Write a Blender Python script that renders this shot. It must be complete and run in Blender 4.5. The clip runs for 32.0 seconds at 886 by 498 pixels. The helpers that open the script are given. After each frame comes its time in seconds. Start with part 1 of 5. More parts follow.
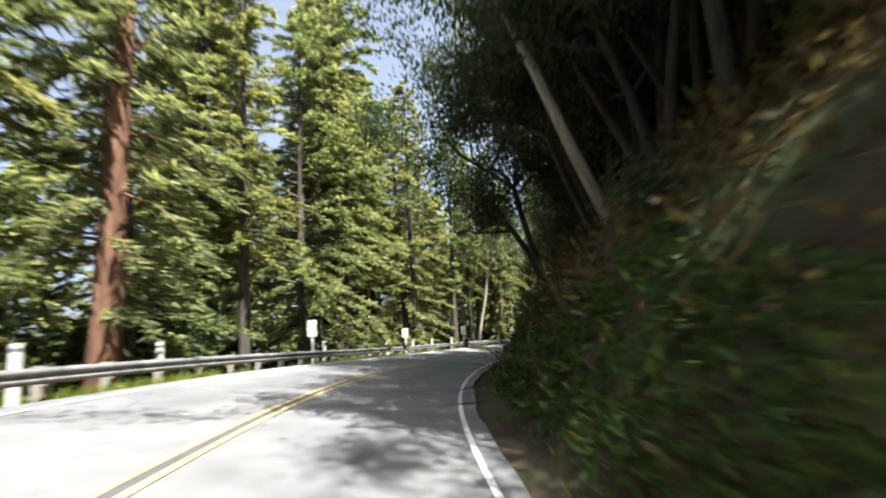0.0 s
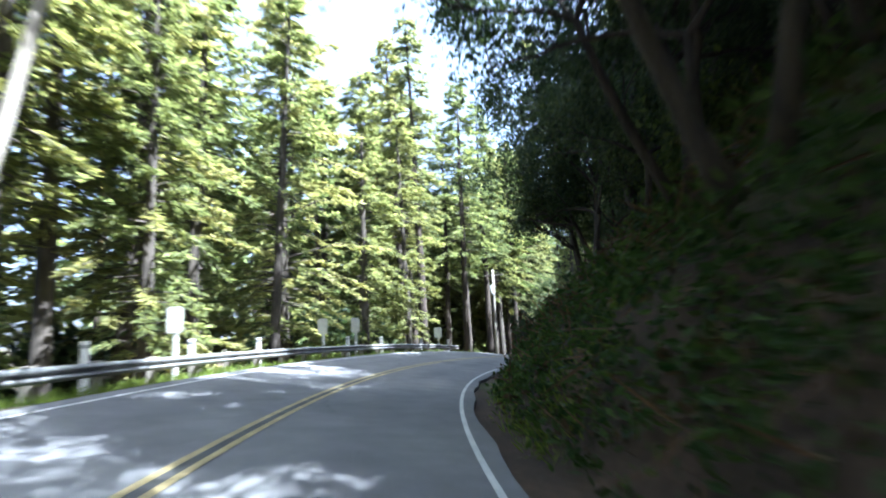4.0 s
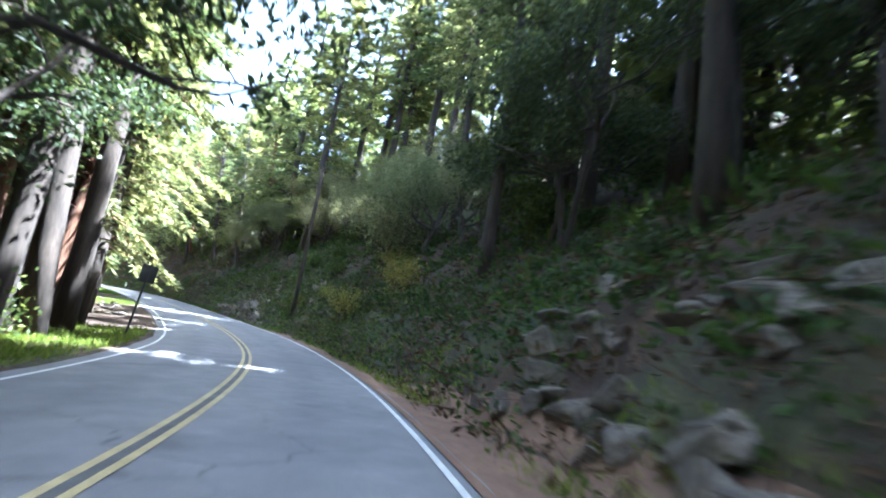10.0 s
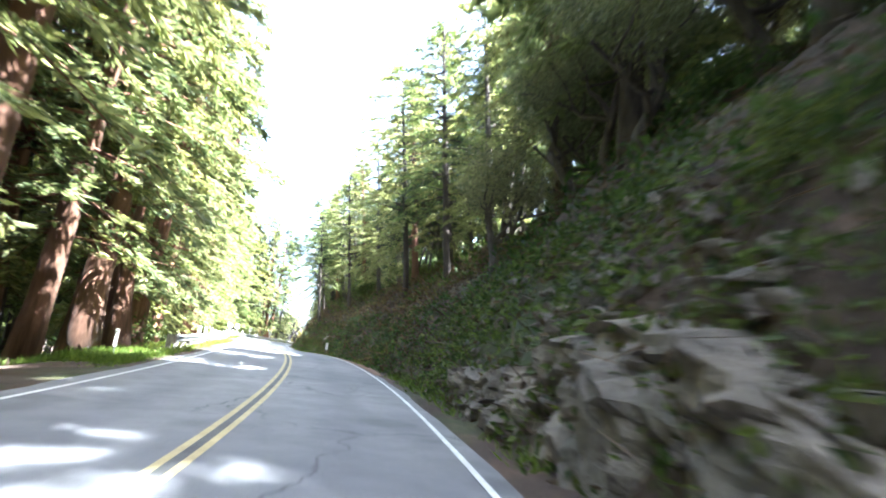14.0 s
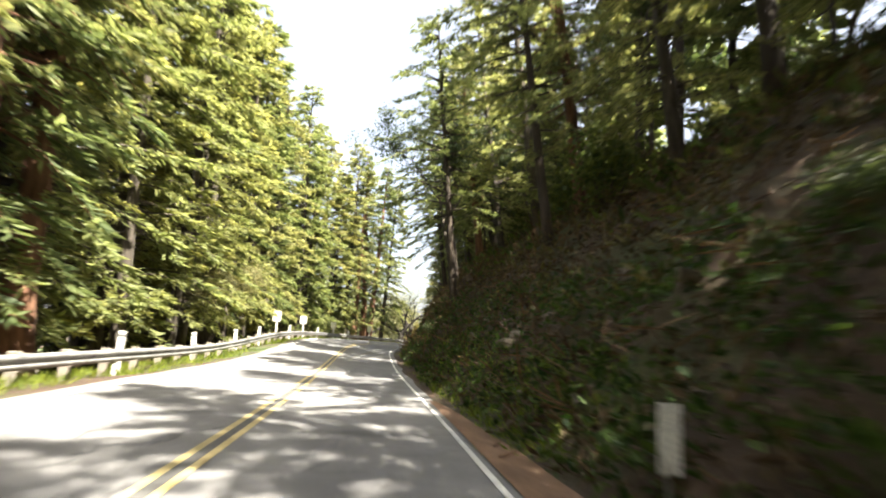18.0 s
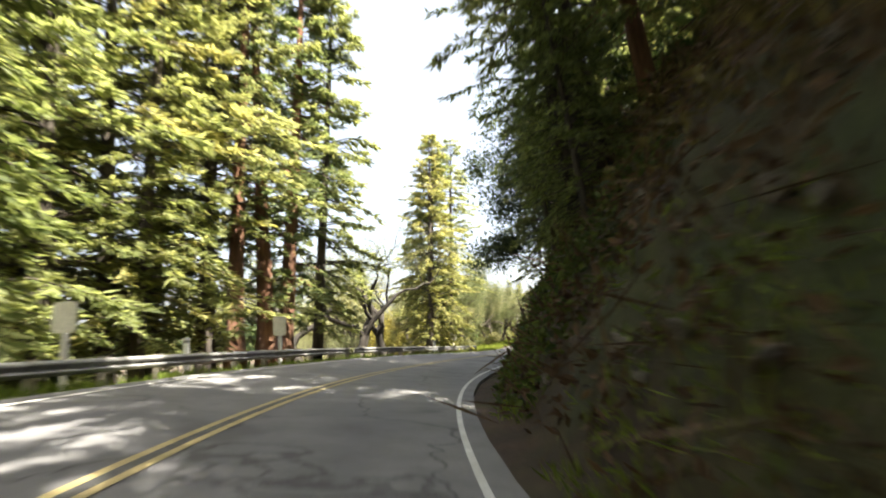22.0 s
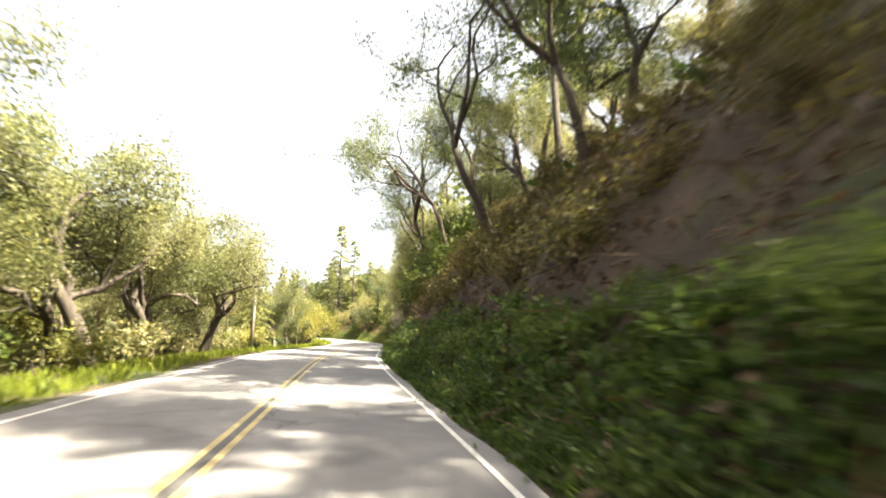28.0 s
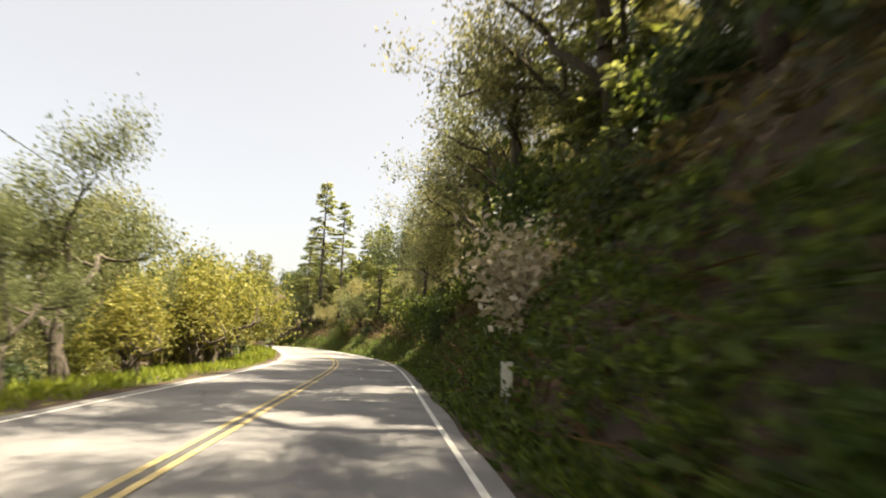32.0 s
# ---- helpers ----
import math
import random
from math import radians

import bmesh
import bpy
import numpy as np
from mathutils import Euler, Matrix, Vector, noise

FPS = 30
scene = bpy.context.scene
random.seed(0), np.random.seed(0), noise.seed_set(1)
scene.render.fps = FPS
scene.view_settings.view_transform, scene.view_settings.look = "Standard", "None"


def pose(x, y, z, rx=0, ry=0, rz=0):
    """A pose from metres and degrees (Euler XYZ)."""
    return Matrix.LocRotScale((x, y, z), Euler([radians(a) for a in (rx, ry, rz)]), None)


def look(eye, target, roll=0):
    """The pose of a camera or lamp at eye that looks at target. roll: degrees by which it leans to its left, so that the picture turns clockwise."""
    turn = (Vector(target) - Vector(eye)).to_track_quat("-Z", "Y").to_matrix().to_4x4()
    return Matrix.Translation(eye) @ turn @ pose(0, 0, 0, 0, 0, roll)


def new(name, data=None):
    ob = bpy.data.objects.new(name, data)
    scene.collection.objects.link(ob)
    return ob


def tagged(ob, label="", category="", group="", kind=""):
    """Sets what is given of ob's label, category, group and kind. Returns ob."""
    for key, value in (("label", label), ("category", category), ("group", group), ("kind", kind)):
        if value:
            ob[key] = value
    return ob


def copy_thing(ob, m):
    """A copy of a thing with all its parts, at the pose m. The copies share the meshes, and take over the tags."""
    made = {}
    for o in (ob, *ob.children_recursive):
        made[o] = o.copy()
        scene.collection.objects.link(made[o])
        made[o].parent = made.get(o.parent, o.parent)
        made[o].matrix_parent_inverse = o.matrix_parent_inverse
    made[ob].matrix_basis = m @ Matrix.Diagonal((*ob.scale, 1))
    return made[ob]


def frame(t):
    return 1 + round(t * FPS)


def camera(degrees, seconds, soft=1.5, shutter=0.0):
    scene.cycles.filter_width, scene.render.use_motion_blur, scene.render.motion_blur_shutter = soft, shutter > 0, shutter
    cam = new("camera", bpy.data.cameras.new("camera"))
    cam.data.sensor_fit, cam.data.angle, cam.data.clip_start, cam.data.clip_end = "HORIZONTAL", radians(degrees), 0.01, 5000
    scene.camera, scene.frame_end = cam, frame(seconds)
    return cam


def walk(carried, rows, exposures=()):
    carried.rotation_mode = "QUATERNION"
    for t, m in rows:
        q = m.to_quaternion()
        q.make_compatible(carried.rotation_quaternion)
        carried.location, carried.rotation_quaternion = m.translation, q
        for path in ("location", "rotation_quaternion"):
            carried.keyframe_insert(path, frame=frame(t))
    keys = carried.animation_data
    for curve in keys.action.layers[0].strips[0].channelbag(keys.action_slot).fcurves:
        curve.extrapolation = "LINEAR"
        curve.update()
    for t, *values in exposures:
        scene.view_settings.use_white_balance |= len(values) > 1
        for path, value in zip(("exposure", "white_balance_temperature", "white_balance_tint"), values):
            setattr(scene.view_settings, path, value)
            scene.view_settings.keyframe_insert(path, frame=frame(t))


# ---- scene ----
cam = camera(78.0, 32.0, soft=1.9, shutter=0.5)
# the drive: seconds and the camera's pose
PATH = [
    (0.0, pose(-0.062, -0.708, 1.397, 98.82, 3.42, 0.98)),
    (0.5, pose(-0.708, 5.806, 1.392, 98.64, 3.48, -2.73)),
    (1.0, pose(-0.872, 12.191, 1.381, 98.71, 2.86, -6.72)),
    (1.5, pose(-0.667, 18.726, 1.392, 98.25, 1.58, -11.01)),
    (2.0, pose(0.019, 25.138, 1.316, 97.97, 1.08, -15.26)),
    (2.5, pose(1.192, 31.335, 1.145, 97.67, 1.00, -19.05)),
    (3.0, pose(2.639, 37.334, 1.060, 97.28, 1.36, -22.46)),
    (3.5, pose(4.191, 42.735, 0.971, 97.64, 1.34, -25.34)),
    (5.5, pose(15.803, 64.915, 0.299, 97.38, 5.37, -42.94)),
    (6.0, pose(20.132, 70.243, 0.070, 96.79, 3.90, -49.04)),
    (6.5, pose(24.538, 74.462, -0.158, 96.51, 3.13, -55.37)),
    (7.0, pose(29.227, 78.134, -0.472, 96.21, 2.54, -59.97)),
    (7.5, pose(34.118, 81.594, -0.676, 96.78, 1.31, -61.73)),
    (8.0, pose(38.804, 84.982, -0.993, 96.99, -0.92, -62.48)),
    (8.5, pose(43.384, 88.324, -1.285, 97.18, -4.41, -61.75)),
    (9.0, pose(47.891, 91.725, -1.568, 97.95, -8.16, -60.57)),
    (9.5, pose(52.227, 95.214, -1.800, 98.20, -9.95, -58.11)),
    (10.0, pose(56.292, 98.832, -2.111, 98.83, -9.95, -54.62)),
    (10.5, pose(60.280, 102.869, -2.229, 98.95, -8.43, -51.20)),
    (11.0, pose(63.774, 106.833, -2.463, 99.10, -7.64, -47.65)),
    (11.5, pose(67.298, 111.330, -2.587, 99.71, -7.52, -44.07)),
    (12.0, pose(70.368, 115.846, -2.715, 100.15, -7.24, -41.06)),
    (12.5, pose(73.412, 120.632, -2.732, 100.61, -7.58, -38.07)),
    (13.0, pose(76.125, 125.586, -2.728, 100.18, -6.42, -34.38)),
    (13.5, pose(78.570, 130.776, -2.690, 100.76, -6.09, -30.95)),
    (14.0, pose(80.672, 135.988, -2.654, 100.89, -5.92, -27.95)),
    (14.5, pose(82.091, 140.265, -2.560, 100.78, -4.23, -25.66)),
    (16.5, pose(87.861, 161.767, -2.207, 99.77, -3.16, -19.85)),
    (17.0, pose(89.268, 168.345, -2.182, 99.58, -3.81, -18.29)),
    (17.5, pose(90.364, 174.220, -2.297, 99.42, -3.90, -17.09)),
    (18.0, pose(91.276, 179.814, -2.267, 98.86, -3.07, -16.05)),
    (18.5, pose(92.244, 185.744, -2.420, 98.80, -2.27, -15.70)),
    (19.0, pose(93.111, 191.696, -2.479, 98.65, -1.22, -15.61)),
    (19.5, pose(94.139, 197.856, -2.566, 98.88, -1.22, -15.28)),
    (20.0, pose(95.026, 203.948, -2.575, 99.52, -0.25, -15.29)),
    (20.5, pose(95.905, 209.937, -2.520, 99.16, 0.42, -15.89)),
    (21.0, pose(96.925, 215.435, -2.416, 99.03, 1.34, -16.86)),
    (21.5, pose(98.080, 220.673, -2.464, 98.57, 1.53, -19.18)),
    (22.0, pose(99.374, 225.973, -2.491, 98.32, 2.29, -21.92)),
    (22.5, pose(100.965, 230.915, -2.510, 98.18, 2.47, -24.86)),
    (23.0, pose(102.758, 235.483, -2.660, 97.82, 3.21, -28.21)),
    (23.5, pose(104.701, 239.939, -2.806, 97.97, 3.64, -32.04)),
    (24.0, pose(106.837, 243.993, -2.886, 97.97, 3.30, -36.10)),
    (24.5, pose(109.514, 248.485, -3.057, 98.11, 2.78, -40.47)),
    (25.0, pose(112.623, 252.572, -3.139, 98.44, 2.22, -43.41)),
    (25.5, pose(115.401, 256.006, -3.282, 98.24, 1.23, -45.05)),
    (27.5, pose(128.492, 272.333, -3.573, 98.67, -0.93, -45.52)),
    (28.0, pose(132.317, 277.134, -3.582, 98.98, -1.34, -44.30)),
    (28.5, pose(136.175, 282.203, -3.635, 99.21, -1.24, -43.48)),
    (29.0, pose(139.790, 287.188, -3.667, 99.14, -0.59, -42.88)),
    (29.5, pose(143.393, 292.271, -3.695, 98.88, 0.80, -43.01)),
    (30.0, pose(146.960, 297.389, -3.725, 99.43, -0.19, -43.99)),
    (30.5, pose(150.664, 302.289, -3.701, 99.38, -1.15, -43.91)),
    (31.0, pose(154.619, 307.352, -3.747, 99.35, -1.58, -43.95)),
    (31.5, pose(158.584, 312.507, -3.743, 99.43, -1.17, -44.47)),
    (32.0, pose(162.430, 317.467, -3.769, 99.81, -1.61, -44.70)),
]

EXPOSURES = [(0.0, 2.1, 5900, 9), (1.0, 2.5, 5550, 9), (2.0, 2.93, 5150, 9), (3.0, 3.1, 4950, 9), (6.0, 3.8, 4750, 9), (7.0, 4.0, 4550, 9), (8.0, 4.3, 4550, 9), (9.0, 4.38, 4800, 9), (10.0, 4.33, 4750, 9), (11.0, 4.45, 5600, 9), (12.0, 4.5, 5400, 9), (14.0, 4.43, 5150, 9), (17.0, 2.92, 6350, 9), (19.0, 2.83, 6750, 9), (21.0, 2.93, 6600, 9), (25.0, 2.56, 7100, 9), (28.0, 3.3, 7500, 9), (29.0, 2.78, 7400, 9), (30.5, 2.52, 7600, 9), (32.0, 2.32, 8000, 9)]
walk(cam, PATH, EXPOSURES)

# ---- light ----
SUN_HEADING, SUN_HEIGHT = 145.0, 59.0   # degrees clockwise from +y, and above the horizon
world = bpy.data.worlds.new("sky")
world.use_nodes = True
scene.world = world
sky = world.node_tree.nodes.new("ShaderNodeTexSky")
sky.sky_type, sky.sun_disc = "NISHITA", False
sky.sun_elevation, sky.sun_rotation = radians(SUN_HEIGHT), radians(SUN_HEADING)
sky.air_density, sky.dust_density, sky.ozone_density = 0.8, 5.0, 0.6
haze = world.node_tree.nodes.new("ShaderNodeMix")     # thin high haze over the whole sky
haze.data_type, haze.inputs[0].default_value, haze.inputs[7].default_value = "RGBA", 0.3, (5.0, 5.0, 4.9, 1)
world.node_tree.links.new(sky.outputs[0], haze.inputs[6])
world.node_tree.links.new(haze.outputs[2], world.node_tree.nodes["Background"].inputs[0])
world.node_tree.nodes["Background"].inputs[1].default_value = 0.065
sun = new("sun", bpy.data.lights.new("sun", "SUN"))
sun.data.energy, sun.data.angle, sun.data.color = 5.0, radians(0.6), (1.0, 0.93, 0.8)
_h, _e = radians(SUN_HEADING), radians(SUN_HEIGHT)
sun.matrix_world = look((0, 0, 60), (-math.sin(_h) * math.cos(_e), -math.cos(_h) * math.cos(_e), 60 - math.sin(_e)))


# ---- materials ----
def nodes_of(name):
    m = bpy.data.materials.new(name)
    m.use_nodes = True
    t = m.node_tree
    return m, t, t.nodes["Principled BSDF"]


def ramp(t, fac, stops):
    n = t.nodes.new("ShaderNodeValToRGB")
    while len(n.color_ramp.elements) < len(stops):
        n.color_ramp.elements.new(0.5)
    for e, (p, c) in zip(n.color_ramp.elements, stops):
        e.position, e.color = p, (*c, 1)
    t.links.new(fac, n.inputs[0])
    return n.outputs[0]


def noise_of(t, scale, detail=4.0, rough=0.6, where="Object", stretch=None):
    c = t.nodes.new("ShaderNodeTexCoord").outputs[where] if where != "World" else t.nodes.new("ShaderNodeNewGeometry").outputs["Position"]
    if stretch:
        mp = t.nodes.new("ShaderNodeMapping")
        mp.inputs["Scale"].default_value = stretch
        t.links.new(c, mp.inputs[0])
        c = mp.outputs[0]
    n = t.nodes.new("ShaderNodeTexNoise")
    n.inputs["Scale"].default_value, n.inputs["Detail"].default_value, n.inputs["Roughness"].default_value = scale, detail, rough
    t.links.new(c, n.inputs["Vector"])
    return n.outputs["Fac"]


def mixed(t, fac, a, b, how="MIX"):
    n = t.nodes.new("ShaderNodeMix")
    n.data_type, n.blend_type = "RGBA", how
    for sock, v in ((n.inputs[0], fac), (n.inputs[6], a), (n.inputs[7], b)):
        if isinstance(v, bpy.types.NodeSocket):
            t.links.new(v, sock)
        else:
            sock.default_value = v if isinstance(v, float) else (*v, 1)
    return n.outputs[2]


def bump(t, p, height, strength, distance):
    b = t.nodes.new("ShaderNodeBump")
    b.inputs["Strength"].default_value, b.inputs["Distance"].default_value = strength, distance
    t.links.new(height, b.inputs["Height"])
    t.links.new(b.outputs[0], p.inputs["Normal"])


def surface(name, dark, light, scale, rough=0.85, metal=0.0, relief=0.3, depth=0.02, fine=None, stretch=None, where="Object"):
    """Two colours mixed by broad stains and by fine grain, with relief from the grain."""
    m, t, p = nodes_of(name)
    broad, grain = noise_of(t, scale, 5, 0.6, where, stretch), noise_of(t, fine or scale * 9, 6, 0.7, where, stretch)
    c = ramp(t, broad, [(0.3, dark), (0.7, light)])
    g = ramp(t, grain, [(0.25, (0.55,) * 3), (0.75, (1.25,) * 3)])
    t.links.new(mixed(t, 1.0, c, g, "MULTIPLY"), p.inputs["Base Color"])
    p.inputs["Roughness"].default_value, p.inputs["Metallic"].default_value = rough, metal
    bump(t, p, grain, relief, depth)
    return m


def leaf(name, dark, light, shine=0.25, thin=0.45):
    """A leaf: its colour varies leaf by leaf and tree by tree, and part of the light comes through it."""
    m, t, p = nodes_of(name)
    isle = t.nodes.new("ShaderNodeNewGeometry").outputs["Random Per Island"]
    tree = t.nodes.new("ShaderNodeObjectInfo").outputs["Random"]
    c = ramp(t, isle, [(0.0, dark), (0.6, tuple((a + b) / 2 for a, b in zip(dark, light))), (1.0, light)])
    k = ramp(t, tree, [(0.0, (0.75, 0.85, 0.8)), (0.5, (1.0, 1.0, 1.0)), (1.0, (1.15, 1.06, 0.95))])
    c = mixed(t, 1.0, c, k, "MULTIPLY")
    t.links.new(c, p.inputs["Base Color"])
    p.inputs["Roughness"].default_value = 0.55
    p.inputs["Specular IOR Level"].default_value = shine
    tr = t.nodes.new("ShaderNodeBsdfTranslucent")
    t.links.new(mixed(t, 1.0, c, (1.3, 1.25, 0.95), "MULTIPLY"), tr.inputs[0])
    mx = t.nodes.new("ShaderNodeMixShader")
    mx.inputs[0].default_value = thin
    t.links.new(p.outputs[0], mx.inputs[1])
    t.links.new(tr.outputs[0], mx.inputs[2])
    t.links.new(mx.outputs[0], t.nodes["Material Output"].inputs[0])
    return m


def asphalt_material():
    """Worn asphalt: broad stains, darker oil band along each lane, fine cracks and aggregate. The UV map holds metres across and along the road."""
    m, t, p = nodes_of("asphalt")
    broad, patch = noise_of(t, 0.16, 3, 0.5), noise_of(t, 1.3, 5, 0.65)
    grain = noise_of(t, 60, 3, 0.8)
    c = ramp(t, broad, [(0.3, (0.12, 0.12, 0.126)), (0.7, (0.185, 0.182, 0.18))])
    c = mixed(t, 1.0, c, ramp(t, patch, [(0.3, (0.78,) * 3), (0.7, (1.15,) * 3)]), "MULTIPLY")
    c = mixed(t, 1.0, c, ramp(t, grain, [(0.2, (0.6,) * 3), (0.8, (1.4,) * 3)]), "MULTIPLY")
    uv = t.nodes.new("ShaderNodeUVMap").outputs[0]
    sep = t.nodes.new("ShaderNodeSeparateXYZ")
    t.links.new(uv, sep.inputs[0])
    for lane in (-0.35, -3.65):
        off = t.nodes.new("ShaderNodeMath")
        off.operation = "SUBTRACT"
        off.inputs[1].default_value = lane
        t.links.new(sep.outputs[0], off.inputs[0])
        dist = t.nodes.new("ShaderNodeMath")
        dist.operation = "ABSOLUTE"
        t.links.new(off.outputs[0], dist.inputs[0])
        band = ramp(t, dist.outputs[0], [(0.1, (0.8, 0.8, 0.82)), (0.6, (1.0, 1.0, 1.0))])
        c = mixed(t, ramp(t, noise_of(t, 0.3, 3, 0.5), [(0.3, (0.2,) * 3), (0.65, (1.0,) * 3)]), c, mixed(t, 1.0, c, band, "MULTIPLY"))
    seal = t.nodes.new("ShaderNodeTexVoronoi")
    seal.feature = "DISTANCE_TO_EDGE"
    seal.inputs["Scale"].default_value = 0.33
    warp = t.nodes.new("ShaderNodeVectorMath")
    warp.operation = "ADD"
    wn = t.nodes.new("ShaderNodeTexNoise")
    wn.inputs["Scale"].default_value, wn.inputs["Detail"].default_value = 1.1, 5.0
    t.links.new(uv, wn.inputs["Vector"])
    t.links.new(uv, warp.inputs[0])
    t.links.new(wn.outputs["Color"], warp.inputs[1])
    t.links.new(warp.outputs[0], seal.inputs["Vector"])
    line = ramp(t, seal.outputs["Distance"], [(0.004, (0.35, 0.35, 0.36)), (0.012, (1.0, 1.0, 1.0))])
    some = ramp(t, noise_of(t, 0.12, 2, 0.5), [(0.45, (0.0,) * 3), (0.6, (0.8,) * 3)])
    c = mixed(t, some, c, mixed(t, 1.0, c, line, "MULTIPLY"))
    stain = ramp(t, noise_of(t, 0.55, 2, 0.4), [(0.62, (1.0,) * 3), (0.72, (0.7,) * 3)])
    c = mixed(t, 1.0, c, stain, "MULTIPLY")
    t.links.new(c, p.inputs["Base Color"])
    p.inputs["Roughness"].default_value = 0.82
    bump(t, p, grain, 0.5, 0.006)
    return m


def ground_material():
    m, t, p = nodes_of("forest_floor")
    broad, mid, grain = noise_of(t, 0.13, 4, 0.6), noise_of(t, 0.9, 6, 0.65), noise_of(t, 9, 6, 0.75)
    soil = ramp(t, mid, [(0.25, (0.02, 0.013, 0.008)), (0.55, (0.055, 0.034, 0.02)), (0.8, (0.125, 0.078, 0.044))])
    moss = ramp(t, mid, [(0.3, (0.022, 0.035, 0.01)), (0.7, (0.06, 0.085, 0.02))])
    c = mixed(t, ramp(t, broad, [(0.5, (0, 0, 0)), (0.64, (1, 1, 1))]), soil, moss)
    c = mixed(t, 1.0, c, ramp(t, grain, [(0.25, (0.5,) * 3), (0.75, (1.4,) * 3)]), "MULTIPLY")
    t.links.new(c, p.inputs["Base Color"])
    p.inputs["Roughness"].default_value = 0.95
    bump(t, p, grain, 0.8, 0.06)
    return m


ASPHALT, GROUND = asphalt_material(), ground_material()
YELLOW = surface("yellow_road_paint", (0.3, 0.245, 0.11), (0.48, 0.39, 0.19), 3.0, 0.7, fine=40)
WHITE_LINE = surface("white_road_paint", (0.5, 0.5, 0.48), (0.75, 0.75, 0.72), 3.0, 0.7, fine=40)
DARK_LINE = surface("worn_black_road_paint", (0.05, 0.05, 0.051), (0.11, 0.108, 0.105), 3.0, 0.8, fine=40)
STEEL = surface("weathered_galvanised_steel", (0.2, 0.2, 0.2), (0.42, 0.42, 0.41), 2.0, 0.5, 0.6, 0.1, 0.003)
POST_WOOD = surface("grey_weathered_timber", (0.16, 0.14, 0.11), (0.36, 0.33, 0.28), 4.0, 0.9, stretch=(6, 6, 1))
WHITE_PAINT = surface("dirty_white_paint", (0.55, 0.54, 0.5), (0.8, 0.8, 0.77), 5.0, 0.6, relief=0.05)
SIGN_FACE = surface("pale_reflective_sheet", (0.68, 0.66, 0.58), (0.82, 0.81, 0.74), 3.0, 0.4, relief=0.02)
BLACK = surface("black_paint", (0.012, 0.012, 0.012), (0.03, 0.03, 0.03), 4.0, 0.6, relief=0.02)
BARK_RED = surface("redwood_bark", (0.075, 0.035, 0.02), (0.26, 0.13, 0.075), 1.2, 0.95, relief=0.9, depth=0.08, fine=7, stretch=(3, 3, 0.35))
BARK_GREY = surface("grey_bark", (0.032, 0.026, 0.02), (0.11, 0.092, 0.074), 1.5, 0.95, relief=0.8, depth=0.04, fine=9, stretch=(3, 3, 0.6))
BARK_DARK = surface("dark_bark", (0.022, 0.017, 0.013), (0.078, 0.058, 0.043), 1.5, 0.95, relief=0.8, depth=0.04, fine=9, stretch=(3, 3, 0.5))
# darker than the other barks, for the gnarled oaks
BARK_BLACK = surface("blackened_oak_bark", (0.014, 0.012, 0.01), (0.05, 0.042, 0.034), 1.5, 0.95, relief=0.8, depth=0.04, fine=9, stretch=(3, 3, 0.5))
BARK_PALE = surface("pale_bark", (0.2, 0.17, 0.13), (0.42, 0.38, 0.31), 1.5, 0.9, relief=0.5, depth=0.02, fine=9, stretch=(3, 3, 0.5))
ROCK = surface("broken_rock", (0.07, 0.062, 0.052), (0.24, 0.2, 0.155), 0.9, 0.9, relief=0.9, depth=0.08, fine=6)
DIRT = surface("red_brown_dirt", (0.1, 0.058, 0.036), (0.24, 0.145, 0.09), 0.6, 0.95, relief=0.7, depth=0.03, fine=10)
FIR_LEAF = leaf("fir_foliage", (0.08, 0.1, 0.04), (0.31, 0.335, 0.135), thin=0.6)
# fir foliage made paler and yellower: sunlight put into the leaf colour
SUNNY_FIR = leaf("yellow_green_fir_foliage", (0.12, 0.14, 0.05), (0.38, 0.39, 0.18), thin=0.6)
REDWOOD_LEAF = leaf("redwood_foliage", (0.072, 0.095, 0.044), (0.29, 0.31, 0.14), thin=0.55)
LIVE_LEAF = leaf("live_oak_foliage", (0.045, 0.062, 0.028), (0.17, 0.19, 0.085), 0.3)
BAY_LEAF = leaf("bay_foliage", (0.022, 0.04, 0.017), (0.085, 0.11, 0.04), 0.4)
OAK_LEAF = leaf("oak_foliage", (0.08, 0.092, 0.046), (0.3, 0.295, 0.155), thin=0.5)
SHRUB_LEAF = leaf("shrub_foliage", (0.03, 0.052, 0.014), (0.12, 0.15, 0.035))
YELLOW_LEAF = leaf("yellow_green_foliage", (0.1, 0.105, 0.026), (0.3, 0.275, 0.075))
GRASS = leaf("green_grass", (0.065, 0.105, 0.015), (0.22, 0.28, 0.045), thin=0.5)
FERN = leaf("fern_and_ivy", (0.018, 0.042, 0.01), (0.085, 0.13, 0.028))
DRY = leaf("dry_brown_leaves", (0.035, 0.021, 0.013), (0.14, 0.088, 0.05), 0.2, 0.25)
IVY = leaf("ivy", (0.028, 0.055, 0.014), (0.12, 0.172, 0.045), 0.3)
BROWN_LEAF = leaf("dry_olive_foliage", (0.05, 0.042, 0.018), (0.19, 0.155, 0.06), 0.2, 0.4)
PALE_TWIG = leaf("bleached_twigs", (0.25, 0.23, 0.18), (0.5, 0.47, 0.4), 0.2, 0.2)
CAR_PAINT, _t, _p = nodes_of("silver_car_paint")
_p.inputs["Base Color"].default_value, _p.inputs["Metallic"].default_value, _p.inputs["Roughness"].default_value = (0.5, 0.54, 0.58, 1), 0.75, 0.28
_p.inputs["Coat Weight"].default_value = 0.6
CAR_GLASS, _t, _p = nodes_of("dark_car_glass")
_p.inputs["Base Color"].default_value, _p.inputs["Roughness"].default_value = (0.012, 0.016, 0.018, 1), 0.06
